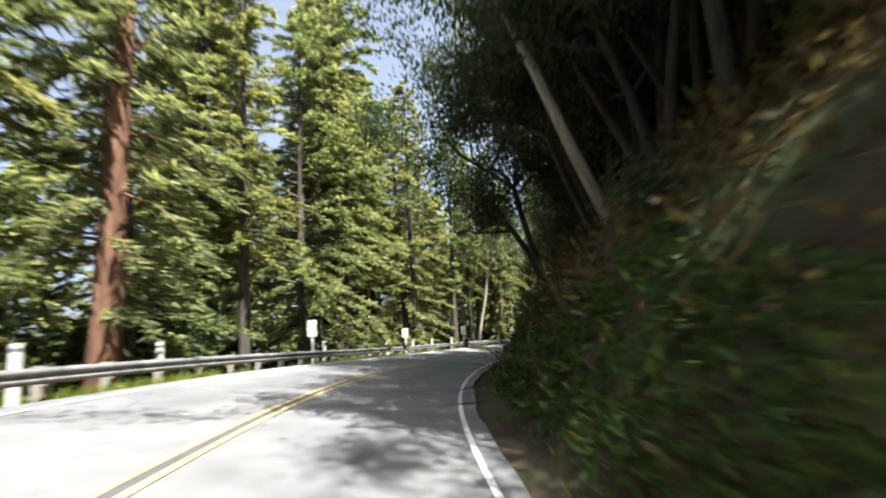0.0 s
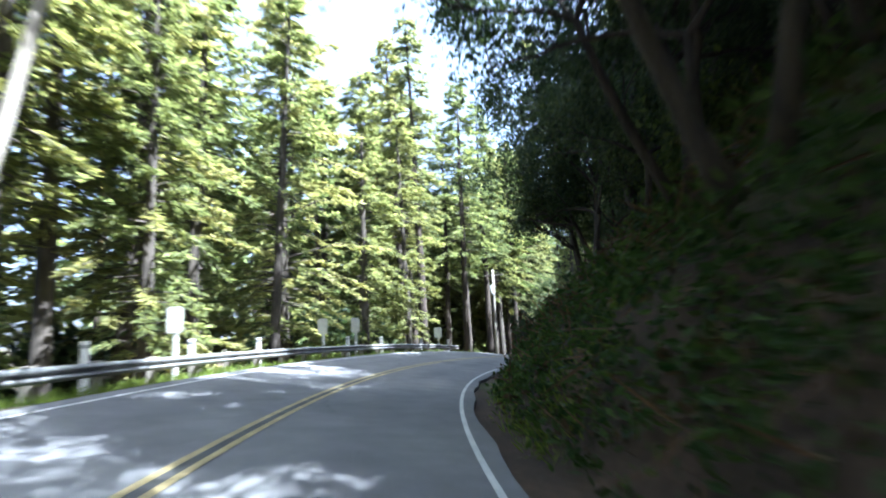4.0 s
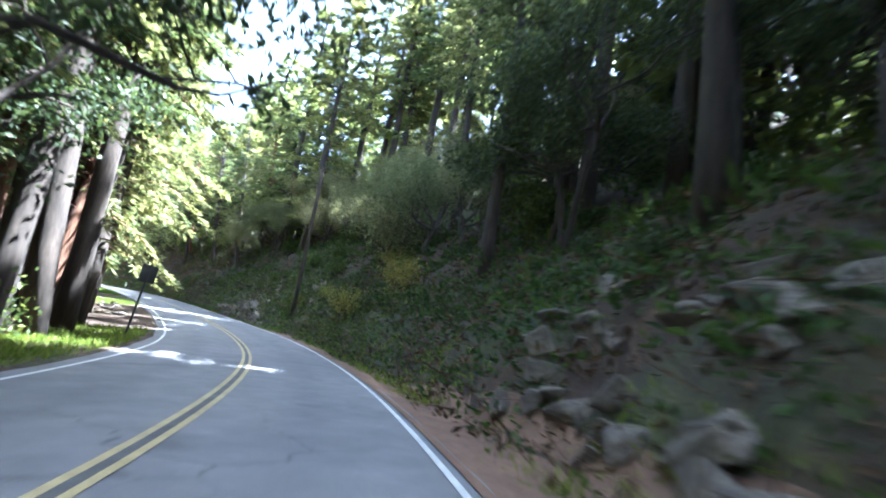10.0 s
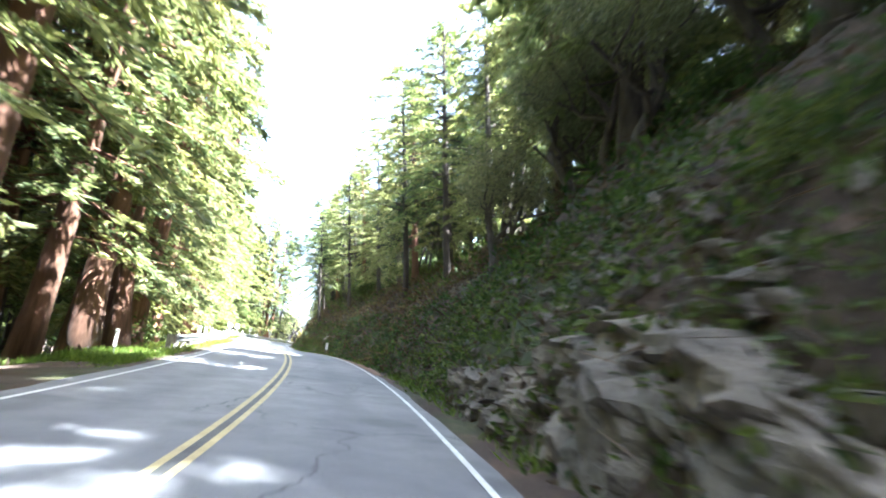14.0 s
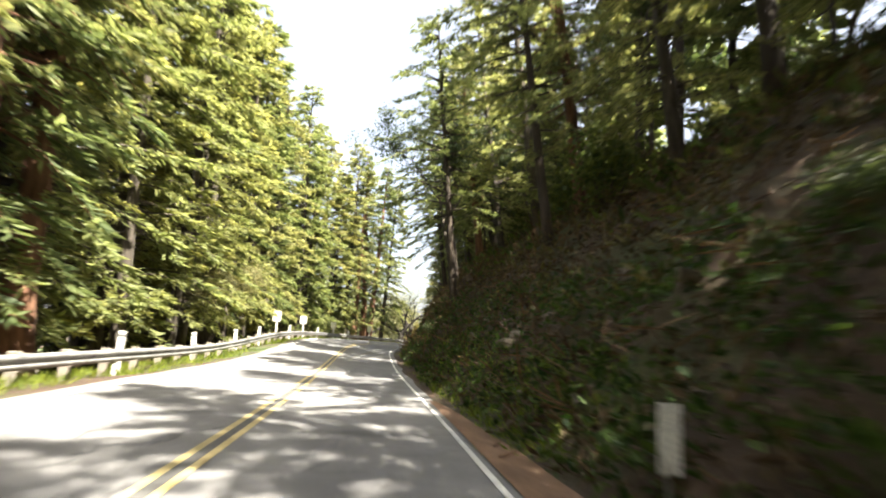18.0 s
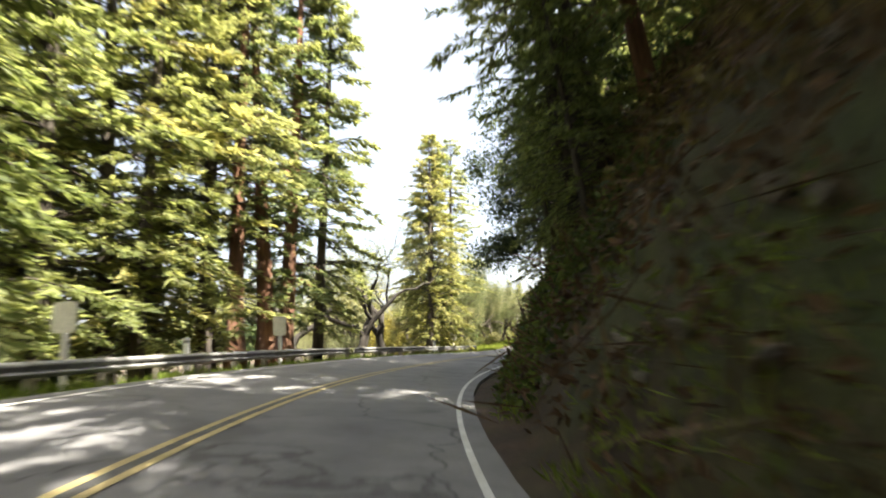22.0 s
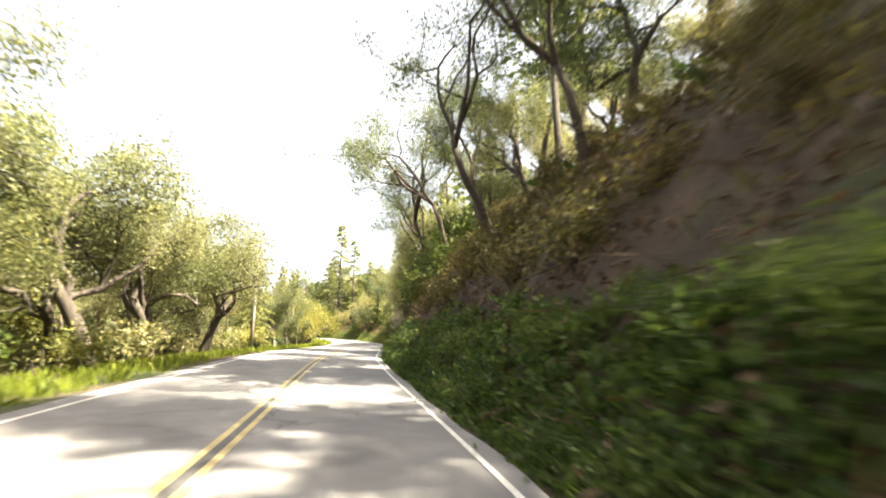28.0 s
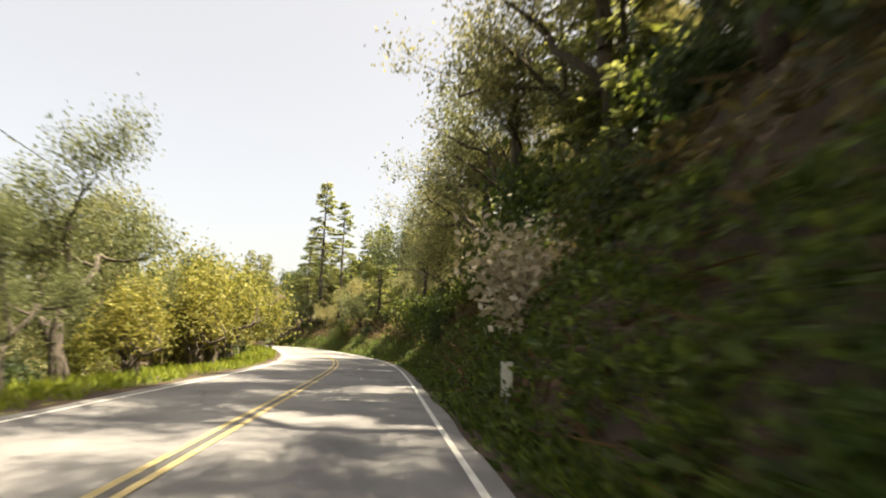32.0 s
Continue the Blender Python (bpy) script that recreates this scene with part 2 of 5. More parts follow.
RUBBER = surface("tyre_rubber", (0.012, 0.012, 0.012), (0.03, 0.03, 0.03), 6.0, 0.85)
RIM, _t, _p = nodes_of("alloy")
_p.inputs["Base Color"].default_value, _p.inputs["Metallic"].default_value, _p.inputs["Roughness"].default_value = (0.45, 0.45, 0.46, 1), 0.9, 0.35
LAMP_GLOW, _t, _p = nodes_of("lit_headlamp")
_p.inputs["Base Color"].default_value = (0.8, 0.8, 0.75, 1)
_p.inputs["Emission Color"].default_value, _p.inputs["Emission Strength"].default_value = (1.0, 0.93, 0.78, 1), 3.0
AMBER, _t, _p = nodes_of("amber_lens")
_p.inputs["Base Color"].default_value, _p.inputs["Roughness"].default_value = (0.7, 0.28, 0.03, 1), 0.3
METAL_BOX = surface("grey_transformer_paint", (0.36, 0.38, 0.38), (0.55, 0.57, 0.57), 3.0, 0.5, relief=0.03)


# ---- mesh helpers ----
def mesh_of(name, verts, faces, mats, index=None, smooth=False):
    me = bpy.data.meshes.new(name)
    me.from_pydata(np.asarray(verts).tolist() if not isinstance(verts, list) else verts, [], np.asarray(faces).tolist() if isinstance(faces, np.ndarray) else faces)
    for m in mats if isinstance(mats, (list, tuple)) else [mats]:
        me.materials.append(m)
    if index is not None:
        me.polygons.foreach_set("material_index", np.asarray(index, dtype=np.int32))
    if smooth:
        me.polygons.foreach_set("use_smooth", np.ones(len(me.polygons), dtype=bool))
    me.update()
    return me


def part(name, data, parent=None, label="", m=None):
    ob = new(name, data)
    if parent is not None:
        ob.parent = parent
    if m is not None:
        ob.matrix_basis = m
    return tagged(ob, label) if label else ob


class Build:
    """Gathers tubes, boxes and other solids into one mesh."""

    def __init__(self):
        self.v, self.f = [], []

    def add(self, verts, faces):
        n = len(self.v)
        self.v += [tuple(map(float, p)) for p in verts]
        self.f += [tuple(n + i for i in f) for f in faces]
        return self

    def tube(self, pts, radii, sides=8, cap=True, flare=None):
        pts = [Vector(p) for p in pts]
        n, side = len(self.v), Vector((1, 0, 0))
        for i, (p, r) in enumerate(zip(pts, radii)):
            d = (pts[min(i + 1, len(pts) - 1)] - pts[max(i - 1, 0)]).normalized()
            side = side - d * side.dot(d)
            if side.length < 0.1:
                side = Vector((0, 1, 0)) - d * d.y
            side.normalize()
            other = d.cross(side)
            for k in range(sides):
                a = 2 * math.pi * k / sides
                q = r * (1 + (flare or 0) * math.sin(a * 3 + i * 0.4) * (0.6 ** i))
                self.v.append(tuple(p + side * (q * math.cos(a)) + other * (q * math.sin(a))))
        for i in range(len(pts) - 1):
            for k in range(sides):
                a, b = n + i * sides + k, n + i * sides + (k + 1) % sides
                self.f.append((a, b, b + sides, a + sides))
        if cap:
            self.f.append(tuple(n + k for k in reversed(range(sides))))
            self.f.append(tuple(n + (len(pts) - 1) * sides + k for k in range(sides)))
        return self

    def box(self, lo, hi, m=None, bevel=0.0):
        bm = bmesh.new()
        bmesh.ops.create_cube(bm, size=1)
        for v in bm.verts:
            v.co = Vector([(a + b) / 2 + c * (b - a) for a, b, c in zip(lo, hi, v.co)])
        if bevel:
            bmesh.ops.bevel(bm, geom=bm.edges[:], offset=bevel, segments=2, affect="EDGES", profile=0.6)
        if m is not None:
            bmesh.ops.transform(bm, matrix=m, verts=bm.verts)
        bm.verts.index_update()
        self.add([v.co for v in bm.verts], [[v.index for v in f.verts] for f in bm.faces])
        bm.free()
        return self

    def mesh(self, name, mat, smooth=False):
        return mesh_of(name, self.v, self.f, mat, smooth=smooth)


def blades(at, along, across, length, width, fold=0.0):
    """Pointed leaves as rhombs: base, two shoulders, tip. All arrays are (n, 3) or (n,)."""
    n = len(at)
    along = along / np.maximum(np.linalg.norm(along, axis=1), 1e-6)[:, None]
    across = across - along * np.sum(across * along, axis=1)[:, None]
    across = across / np.maximum(np.linalg.norm(across, axis=1), 1e-6)[:, None]
    up = np.cross(along, across)
    L, W = np.broadcast_to(length, n)[:, None], np.broadcast_to(width, n)[:, None]
    v = np.stack([at, at + along * L * 0.45 + across * W / 2 + up * fold * W, at + along * L, at + along * L * 0.45 - across * W / 2 + up * fold * W], 1).reshape(-1, 3)
    return v, np.arange(4 * n).reshape(-1, 4)


# ---- the line of the road ----
# stations of the road: x, y, z, crossfall in degrees (to the right)
ROAD_A = [
    (-0.43, -0.03, 0.08, 6.5),
    (-1.08, 12.76, 0.09, 6.0),
    (0.20, 24.88, -0.07, 5.1),
    (2.54, 36.90, -0.29, 4.7),
]
ROAD_B = [
    (20.07, 70.94, -1.14, 7.5),
    (29.56, 79.07, -1.63, 7.0),
    (39.54, 85.71, -2.30, 2.6),
    (48.83, 92.18, -2.83, -3.8),
    (57.17, 99.50, -3.39, -5.0),
    (64.64, 107.48, -3.77, -3.1),
    (70.94, 115.91, -3.97, -3.0),
    (76.05, 124.85, -4.01, -3.6),
    (80.11, 133.86, -4.01, -1.9),
]
ROAD_C = [
    (89.38, 166.78, -3.57, 0.6),
    (91.52, 179.86, -3.63, 1.1),
    (93.45, 192.49, -3.83, 2.5),
    (95.23, 205.07, -3.94, 2.5),
    (97.00, 216.07, -3.80, 4.5),
    (99.11, 226.37, -3.74, 5.7),
    (102.32, 235.72, -3.82, 5.4),
    (106.54, 243.85, -4.05, 5.4),
    (111.73, 251.47, -4.31, 5.1),
]
ROAD_D = [
    (132.45, 276.71, -4.97, 0.9),
    (139.57, 286.82, -5.02, 1.4),
    (146.72, 297.21, -5.02, 2.3),
    (153.91, 307.06, -5.03, 2.2),
    (161.71, 316.88, -5.05, 0.7),
]
AHEAD = [(38.5, 11), (38.5, 11), (36.5, 10), (32, 10), (28.5, 11), (26.5, 12), (25, 12.5), (22, 14), (14, 14), (4, 20), (-2, 30), (-2, 40)]


def lay_line():
    rows = [(4.2, -36.0, 0.1, 3.0), (1.5, -12.0, 0.0, 6.0)] + ROAD_A + ROAD_B + ROAD_C + ROAD_D
    x, y, z, _ = rows[-1]
    for h, l in AHEAD:
        x, y = x + l * math.sin(radians(h)), y + l * math.cos(radians(h))
        rows.append((x, y, z, 0.0))
    K = np.array(rows)
    u = np.r_[0, np.cumsum(np.hypot(*np.diff(K[:, :2], axis=0).T))]
    n, h = len(u), np.diff(u)
    A, r = np.eye(n), np.zeros((n, 4))
    for i in range(1, n - 1):
        A[i, i - 1:i + 2] = h[i - 1], 2 * (h[i - 1] + h[i]), h[i]
        r[i] = 6 * ((K[i + 1] - K[i]) / h[i] - (K[i] - K[i - 1]) / h[i - 1])
    c = np.linalg.solve(A, r)
    q = np.arange(0, u[-1], 0.25)
    i = np.clip(np.searchsorted(u, q, side="right") - 1, 0, n - 2)
    a = ((u[i + 1] - q) / h[i])[:, None]
    b, w = 1 - a, h[i][:, None]
    D = a * K[i] + b * K[i + 1] + ((a ** 3 - a) * c[i] + (b ** 3 - b) * c[i + 1]) * w ** 2 / 6
    s = np.r_[0, np.cumsum(np.hypot(*np.diff(D[:, :2], axis=0).T))]
    g = np.arange(0, s[-1], 0.5)
    return g, np.stack([np.interp(g, s, D[:, k]) for k in range(4)], 1)


LINE_S, LINE = lay_line()
LAST = float(LINE_S[-1])
TANGENT = np.gradient(LINE[:, :2], axis=0)
TANGENT /= np.linalg.norm(TANGENT, axis=1)[:, None]
EDGE_R, CENTRE, EDGE_L = 1.13, -1.94, -5.12 # the painted lines, metres to the right of the driven line
TAR_R, TAR_L = 1.42, -5.54 # the asphalt's edges

# along the road: station, width of the shoulder, slope of the cut bank in degrees, its height, then the hill's rise per metre
BANK = np.array([
    (0, 0.7, 52, 8, 0.6), (40, 0.7, 50, 9, 0.6), (75, 0.9, 52, 9, 0.6), (108, 0.9, 48, 7, 0.6), (122, 1.0, 44, 6, 0.55),
    (132, 1.7, 42, 4.6, 0.5), (141, 2.2, 41, 3.2, 0.5), (150, 2.2, 44, 3.6, 0.5), (165, 1.4, 48, 4.5, 0.55), (180, 1.2, 50, 7, 0.6), (198, 0.9, 54, 8, 0.6),
    (205, 1.0, 62, 7.5, 0.6), (217.5, 1.0, 62, 7.5, 0.6), (221, 1.2, 54, 7, 0.6), (240, 1.3, 50, 8, 0.6), (262, 0.9, 50, 8, 0.6), (285, 0.8, 54, 8.5, 0.5), (300, 0.8, 60, 9, 0.4), (314, 0.9, 60, 9, 0.35), (322, 0.9, 52, 8, 0.35),
    (332, 0.9, 50, 7, 0.45), (342, 0.9, 50, 7, 0.5), (354, 0.9, 56, 7, 0.4), (366, 0.8, 60, 7.4, 0.5), (400, 0.8, 60, 7.4, 0.5), (412, 0.9, 58, 7.5, 0.4), (430, 1.2, 50, 7, 0.5), (450, 1.2, 42, 5, 0.4), (600, 1.5, 40, 5, 0.4)])
# station, width of the level verge, fall beyond it per metre
VERGE = np.array([(0, 2.0, 0.45), (105, 2.0, 0.4), (125, 4.0, 0.15), (200, 4.5, 0.12), (215, 3.0, 0.3), (335, 3.0, 0.35), (350, 4.5, 0.15), (600, 6.0, 0.1)])


def frame_at(s):
    x, y, z, b = (np.interp(s, LINE_S, LINE[:, k]) for k in range(4))
    tx, ty = np.interp(s, LINE_S, TANGENT[:, 0]), np.interp(s, LINE_S, TANGENT[:, 1])
    return x, y, z, b, tx, ty


def lumps(x, y, f, seed=0.0):
    return noise.noise(Vector((x * f + seed, y * f - seed, seed * 1.7)))


def place(s, d, rough=True):
    """The point of the ground at station s, d metres to the right of the driven line."""
    x, y, z, b, tx, ty = frame_at(s)
    px, py = x + ty * d, y - tx * d
    h = -math.tan(radians(b)) * min(max(d, TAR_L), 4.0)
    if d > TAR_R:
        e = d - TAR_R
        toe, angle, top, rise = (float(np.interp(s, BANK[:, 0], BANK[:, k])) for k in (1, 2, 3, 4))
        g = math.tan(radians(angle))
        run = top / g
        u = e - toe
        if u <= 0:
            h -= 0.1 * math.sin(math.pi * min(e / toe, 1.0))
        else:
            soft = top * (1 - math.exp(-u / run * 1.6)) if u < run * 2 else top * 0.96
            h += 0.45 * soft + 0.55 * min(u * g, top) + max(u - run, 0) * rise * min(1.0, 60.0 / max(u, 1.0))
            if rough:
                k = min(u / 1.2, 1.0)
                h += k * (0.7 * lumps(px, py, 0.35, 3.1) + 0.42 * lumps(px, py, 0.95, 7.7) + 0.2 * lumps(px, py, 2.2, 1.3))
    elif d < TAR_L:
        e = TAR_L - d
        width, fall = (float(np.interp(s, VERGE[:, 0], VERGE[:, k])) for k in (1, 2))
        h -= 0.1 * min(e, width)
        if e > width:
            u = e - width
            h -= fall * 28 * (1 - math.exp(-u / 28))
        if rough:
            h += min(e / 1.5, 1.0) * (0.16 * lumps(px, py, 0.3, 5.2) + 0.07 * lumps(px, py, 1.2, 2.2))
    return Vector((px, py, z + h))


def on_road(s, d, up=0.0):
    x, y, z, b, tx, ty = frame_at(s)
    return Vector((x + ty * d, y - tx * d, z - math.tan(radians(b)) * d + up))


def heading(s):
    """Degrees to turn a thing that faces +y, to face along the road."""
    _, _, _, _, tx, ty = frame_at(s)
    return math.degrees(math.atan2(-tx, ty))


# ---- ground ----
def make_ground():
    near = [-75, -58, -44, -34, -27, -22, -18, -15, -12.5, -10.5, -9, -8, -7, -6.3, -5.7, -5.2, -2, 1.2, 1.75, 2.0, 2.3, 2.6, 2.9, 3.2, 3.5, 3.8, 4.1, 4.5, 4.9, 5.3, 5.8, 6.4, 7, 7.7, 8.5, 9.5, 10.5, 12, 14, 17, 21, 26, 33, 42, 54, 68]
    start, end = LINE[0], LINE[-1]
    chord = (end - start)[:2]
    chord = chord / np.linalg.norm(chord)
    verts, rows = [], []
    stations = list(np.arange(0, LAST, 0.9))
    for s in stations:
        row, f = [], s / LAST
        q = start[:2] + (end - start)[:2] * f
        for d in (-3000, -700, -220):
            p = q + np.array([chord[1], -chord[0]]) * d
            row.append((p[0], p[1], -14.0 - 0.004 * abs(d)))
        for d in near:
            p = place(s, d)
            if TAR_L < d < TAR_R:
                p.z = on_road(s, d).z - 0.12
            row.append(tuple(p))
        for d in (220, 700, 3000):
            p = q + np.array([chord[1], -chord[0]]) * d
            row.append((p[0], p[1], 42.0 + 8 * math.sin(s * 0.02)))
        rows.append(row)
    for far, base in ((-3000, rows[0]), (3000, rows[-1])):
        extra = [(p[0] + chord[0] * far, p[1] + chord[1] * far, p[2]) for p in base]
        rows.insert(0, extra) if far < 0 else rows.append(extra)
    w = len(rows[0])
    for r in rows:
        verts += r
    faces = [(i * w + j, i * w + j + 1, (i + 1) * w + j + 1, (i + 1) * w + j) for i in range(len(rows) - 1) for j in range(w - 1)]
    ob = new("ground", mesh_of("ground", verts, faces, GROUND, smooth=True))
    return tagged(ob, "forest floor of brown soil, moss and leaf litter beside the road", "ground", kind="structure")


def strip(name, s0, s1, d0, d1, up, mat, parent=None, step=1.0, wave=0.0, skirt=0.0, columns=1):
    """A band laid on the road from station s0 to s1, between d0 and d1; its UV map holds metres across and along."""
    n = max(2, int((s1 - s0) / step) + 1)
    verts, faces = [], []
    for i in range(n):
        s = s0 + (s1 - s0) * i / (n - 1)
        a = d0 + wave * lumps(s, 0, 0.5, 4.4)
        b = d1 + wave * lumps(s, 9, 0.5, 8.8)
        row = [tuple(on_road(s, a + (b - a) * j / columns, up)) for j in range(columns + 1)]
        if skirt:
            row = [tuple(on_road(s, a, up - skirt))] + row + [tuple(on_road(s, b, up - skirt))]
        verts += row
    across = [d0 + (d1 - d0) * j / columns for j in range(columns + 1)]
    if skirt:
        across = [d0] + across + [d1]
    w = len(across)
    for i in range(n - 1):
        for j in range(w - 1):
            faces.append((i * w + j, i * w + j + 1, (i + 1) * w + j + 1, (i + 1) * w + j))
    me = mesh_of(name, verts, faces, mat)
    uv = me.uv_layers.new(name="across_along")
    at = np.empty(len(me.loops), dtype=np.int32)
    me.loops.foreach_get("vertex_index", at)
    uv.data.foreach_set("uv", np.stack([np.array(across)[at % w], s0 + (s1 - s0) * (at // w) / (n - 1)], 1).ravel())
    return part(name, me, parent)


ground = make_ground()
road = tagged(strip("road", 0.5, LAST - 1, TAR_L, TAR_R, 0.0, ASPHALT, wave=0.12, skirt=0.12, columns=12), "worn grey asphalt road with patches of tree shade", "road", kind="structure")
strip("centre_line", 0.5, LAST - 2, CENTRE - 0.155, CENTRE - 0.06, 0.012, YELLOW, road)
strip("centre_line", 0.5, LAST - 2, CENTRE + 0.06, CENTRE + 0.155, 0.012, YELLOW, road)
strip("centre_gap", 0.5, LAST - 2, CENTRE - 0.058, CENTRE + 0.058, 0.01, DARK_LINE, road)
strip("edge_line", 0.5, LAST - 2, EDGE_R - 0.042, EDGE_R + 0.042, 0.012, WHITE_LINE, road)
strip("edge_line", 0.5, LAST - 2, EDGE_L - 0.045, EDGE_L + 0.045, 0.012, WHITE_LINE, road)


# ---- trees ----
def conifer(label, category, H, r, base, R, seed, bark, green, gap=0.55, droop=0.25, spray=0.46, lean=0.0, buttress=0.0, lush=2.5, slim=0.26):
    """A conifer: tapered trunk with its boughs, and a crown of drooping sprays."""
    rng = np.random.RandomState(seed)
    ob = tagged(new(category.replace(" ", "_")), label, category)
    pts, rad, off = [], [], np.zeros(2)
    for i in range(11):
        k = i / 10
        off = off + rng.normal(0, 0.012 * H / 10, 2) + np.array([lean * H / 10, 0])
        pts.append((off[0], off[1], -0.4 + (H + 0.4) * k))
        rad.append(r * (1 - k) ** 0.8 * (1.0 + buttress * (k == 0)) + 0.015)
    trunk = Build().tube(pts, rad, 10, flare=0.12)
    P = np.array(pts)
    at, al, ac, ln = [], [], [], []
    level = base
    while level < H - 0.25:
        k = (level - base) / (H - base)
        for _ in range(rng.randint(3, 6)):
            z = level + rng.uniform(-0.5, 0.5) * gap * 1.6
            o = np.array([np.interp(z, P[:, 2], P[:, 0]), np.interp(z, P[:, 2], P[:, 1])])
            if rng.rand() < 0.12:
                continue
            a = rng.uniform(0, 2 * math.pi)
            reach = R * (1 - k) ** 0.7 * rng.uniform(0.5, 1.12) * min(1.0, 0.55 + 3 * k) + 0.25
            tilt = rng.normal(0.12 + 0.5 * k, 0.2)
            out = np.array([math.cos(a), math.sin(a)])
            side = np.array([-out[1], out[0], 0.0])
            arm = []
            for f in (0, 0.5, 1.0):
                xy = o + out * reach * f
                arm.append((xy[0], xy[1], z + reach * (tilt * f - droop * f * f * 1.6)))
            trunk.tube(arm, [0.03 + 0.01 * reach, 0.018 + 0.004 * reach, 0.006], 3, cap=False)
            A = np.array(arm)
            n = int((8 + reach * 8.5) * lush)
            f = np.sqrt(rng.uniform(0.05, 1.0, n))
            p = np.stack([np.interp(f, (0, 0.5, 1.0), A[:, j]) for j in range(3)], 1)
            sgn = rng.choice([-1, 1], n)
            d = np.r_[out, 0][None] * rng.uniform(0.3, 1.0, n)[:, None] + side[None] * (sgn * rng.uniform(0.3, 1.0, n))[:, None]
            d[:, 2] = rng.normal(-0.28, 0.22, n)
            at.append(p + rng.normal(0, 0.06, (n, 3)))
            al.append(d)
            ac.append(np.cross(d, np.array([0, 0, 1.0])) + rng.normal(0, 0.65, (n, 3)))
            ln.append(spray * rng.uniform(0.6, 1.35, n))
        level += gap * rng.uniform(0.7, 1.3) * (1 - 0.35 * k)
    at, al, ac, ln = np.vstack(at), np.vstack(al), np.vstack(ac), np.hstack(ln)
    v, f = blades(at, al, ac, ln, ln * slim, 0.1)
    part("trunk", trunk.mesh("trunk", bark, True), ob)
    part("crown", mesh_of("crown", v, f, green), ob)
    return ob


def broadleaf(label, category, H, r, spread, seed, bark, green, fork=0.3, twist=0.25, clump=45, leafy=0.26, levels=4, tight=0.75, lift=0.35, stems=1, most=3600):
    """A broad-leaved tree: trunk forking into crooked limbs, leaves in loose clumps round the twigs."""
    rng = np.random.RandomState(seed)
    ob = tagged(new(category.replace(" ", "_")), label, category)
    wood, ends = Build(), []

    def grow(p, d, length, rad, level):
        pts, rads = [p], [rad]
        steps = 4
        for i in range(steps):
            d = d + rng.normal(0, twist, 3) * (1.0 if level else 0.4)
            d[2] += lift * 0.12
            d = d / np.linalg.norm(d)
            p = p + d * length / steps
            pts.append(p)
            rads.append(rad * (1 - 0.42 * (i + 1) / steps))
            if level >= 2 and i >= 1:
                ends.append(p)
        wood.tube(pts, rads, 8 if level == 0 else (6 if level == 1 else (4 if level == 2 else 3)), cap=level == 0)
        if level >= levels:
            ends.append(p)
            return
        for _ in range(rng.randint(2, 4) + (level == 0)):
            a = rng.uniform(0, 2 * math.pi)
            nd = d * 0.55 + np.array([math.cos(a), math.sin(a), rng.normal(lift, 0.3)]) * 0.8
            start = pts[rng.randint(2, len(pts))] if level else pts[-1 - (rng.rand() < 0.3)]
            grow(np.array(start), nd / np.linalg.norm(nd), length * rng.uniform(0.55, 0.85) * (spread / H * 1.6 if level == 0 else 1.0), rads[-1] * 0.85, level + 1)

    for k in range(stems):
        a = k * 2.2 + 0.5
        d = np.array([math.cos(a) * 0.35, math.sin(a) * 0.35, 1.0]) if stems > 1 else np.array([0.06, 0.03, 1.0])
        grow(np.array([0.12 * math.cos(a) * (stems > 1), 0.12 * math.sin(a) * (stems > 1), -0.3]), d / np.linalg.norm(d), H * fork, r, 0)
    E = np.array(ends)
    n = len(E) * clump
    if n > most:
        E = E[rng.permutation(len(E))[:most // clump]]
        n = len(E) * clump
    at = np.repeat(E, clump, 0) + rng.normal(0, tight * 0.55, (n, 3))
    al = rng.normal(0, 1, (n, 3)) + np.array([0, 0, -0.35])
    L = leafy * 1.2 * rng.uniform(0.6, 1.3, n)
    v, f = blades(at, al, rng.normal(0, 1, (n, 3)), L, L * 0.5, 0.12)
    part("trunk", wood.mesh("trunk", bark, True), ob)
    part("crown", mesh_of("crown", v, f, green), ob)
    return ob


def shrub(label, category, H, W, seed, green, n=1500, leafy=0.2, stemmy=9, wood=None):
    rng = np.random.RandomState(seed)
    ob = tagged(new(category.replace(" ", "_")), label, category)
    stems, tips = Build(), []
    for _ in range(stemmy):
        a, q = rng.uniform(0, 6.28), rng.uniform(0.2, 1.0)
        tip = np.array([math.cos(a) * W * 0.5 * q, math.sin(a) * W * 0.5 * q, H * rng.uniform(0.55, 1.0) * (1.1 - 0.4 * q)])
        mid = tip * np.array([0.4, 0.4, 0.55]) + rng.normal(0, 0.05 * H, 3)
        stems.tube([(0, 0, -0.2), tuple(mid), tuple(tip)], [0.03 + 0.012 * H, 0.02, 0.006], 4, cap=False)
        tips += [mid, tip, (tip + mid) / 2]
    T = np.array(tips)
    at = T[rng.randint(0, len(T), n)] + rng.normal(0, 0.16, (n, 3)) * np.array([W, W, H * 0.9])
    at[:, 2] = np.abs(at[:, 2])
    al = rng.normal(0, 1, (n, 3)) + np.array([0, 0, 0.2])
    L = leafy * rng.uniform(0.6, 1.4, n)
    v, f = blades(at, al, rng.normal(0, 1, (n, 3)), L, L * 0.5, 0.12)
    part("branchwork", stems.mesh("branchwork", wood or BARK_DARK), ob)
    part("foliage", mesh_of("foliage", v, f, green), ob)
    return ob


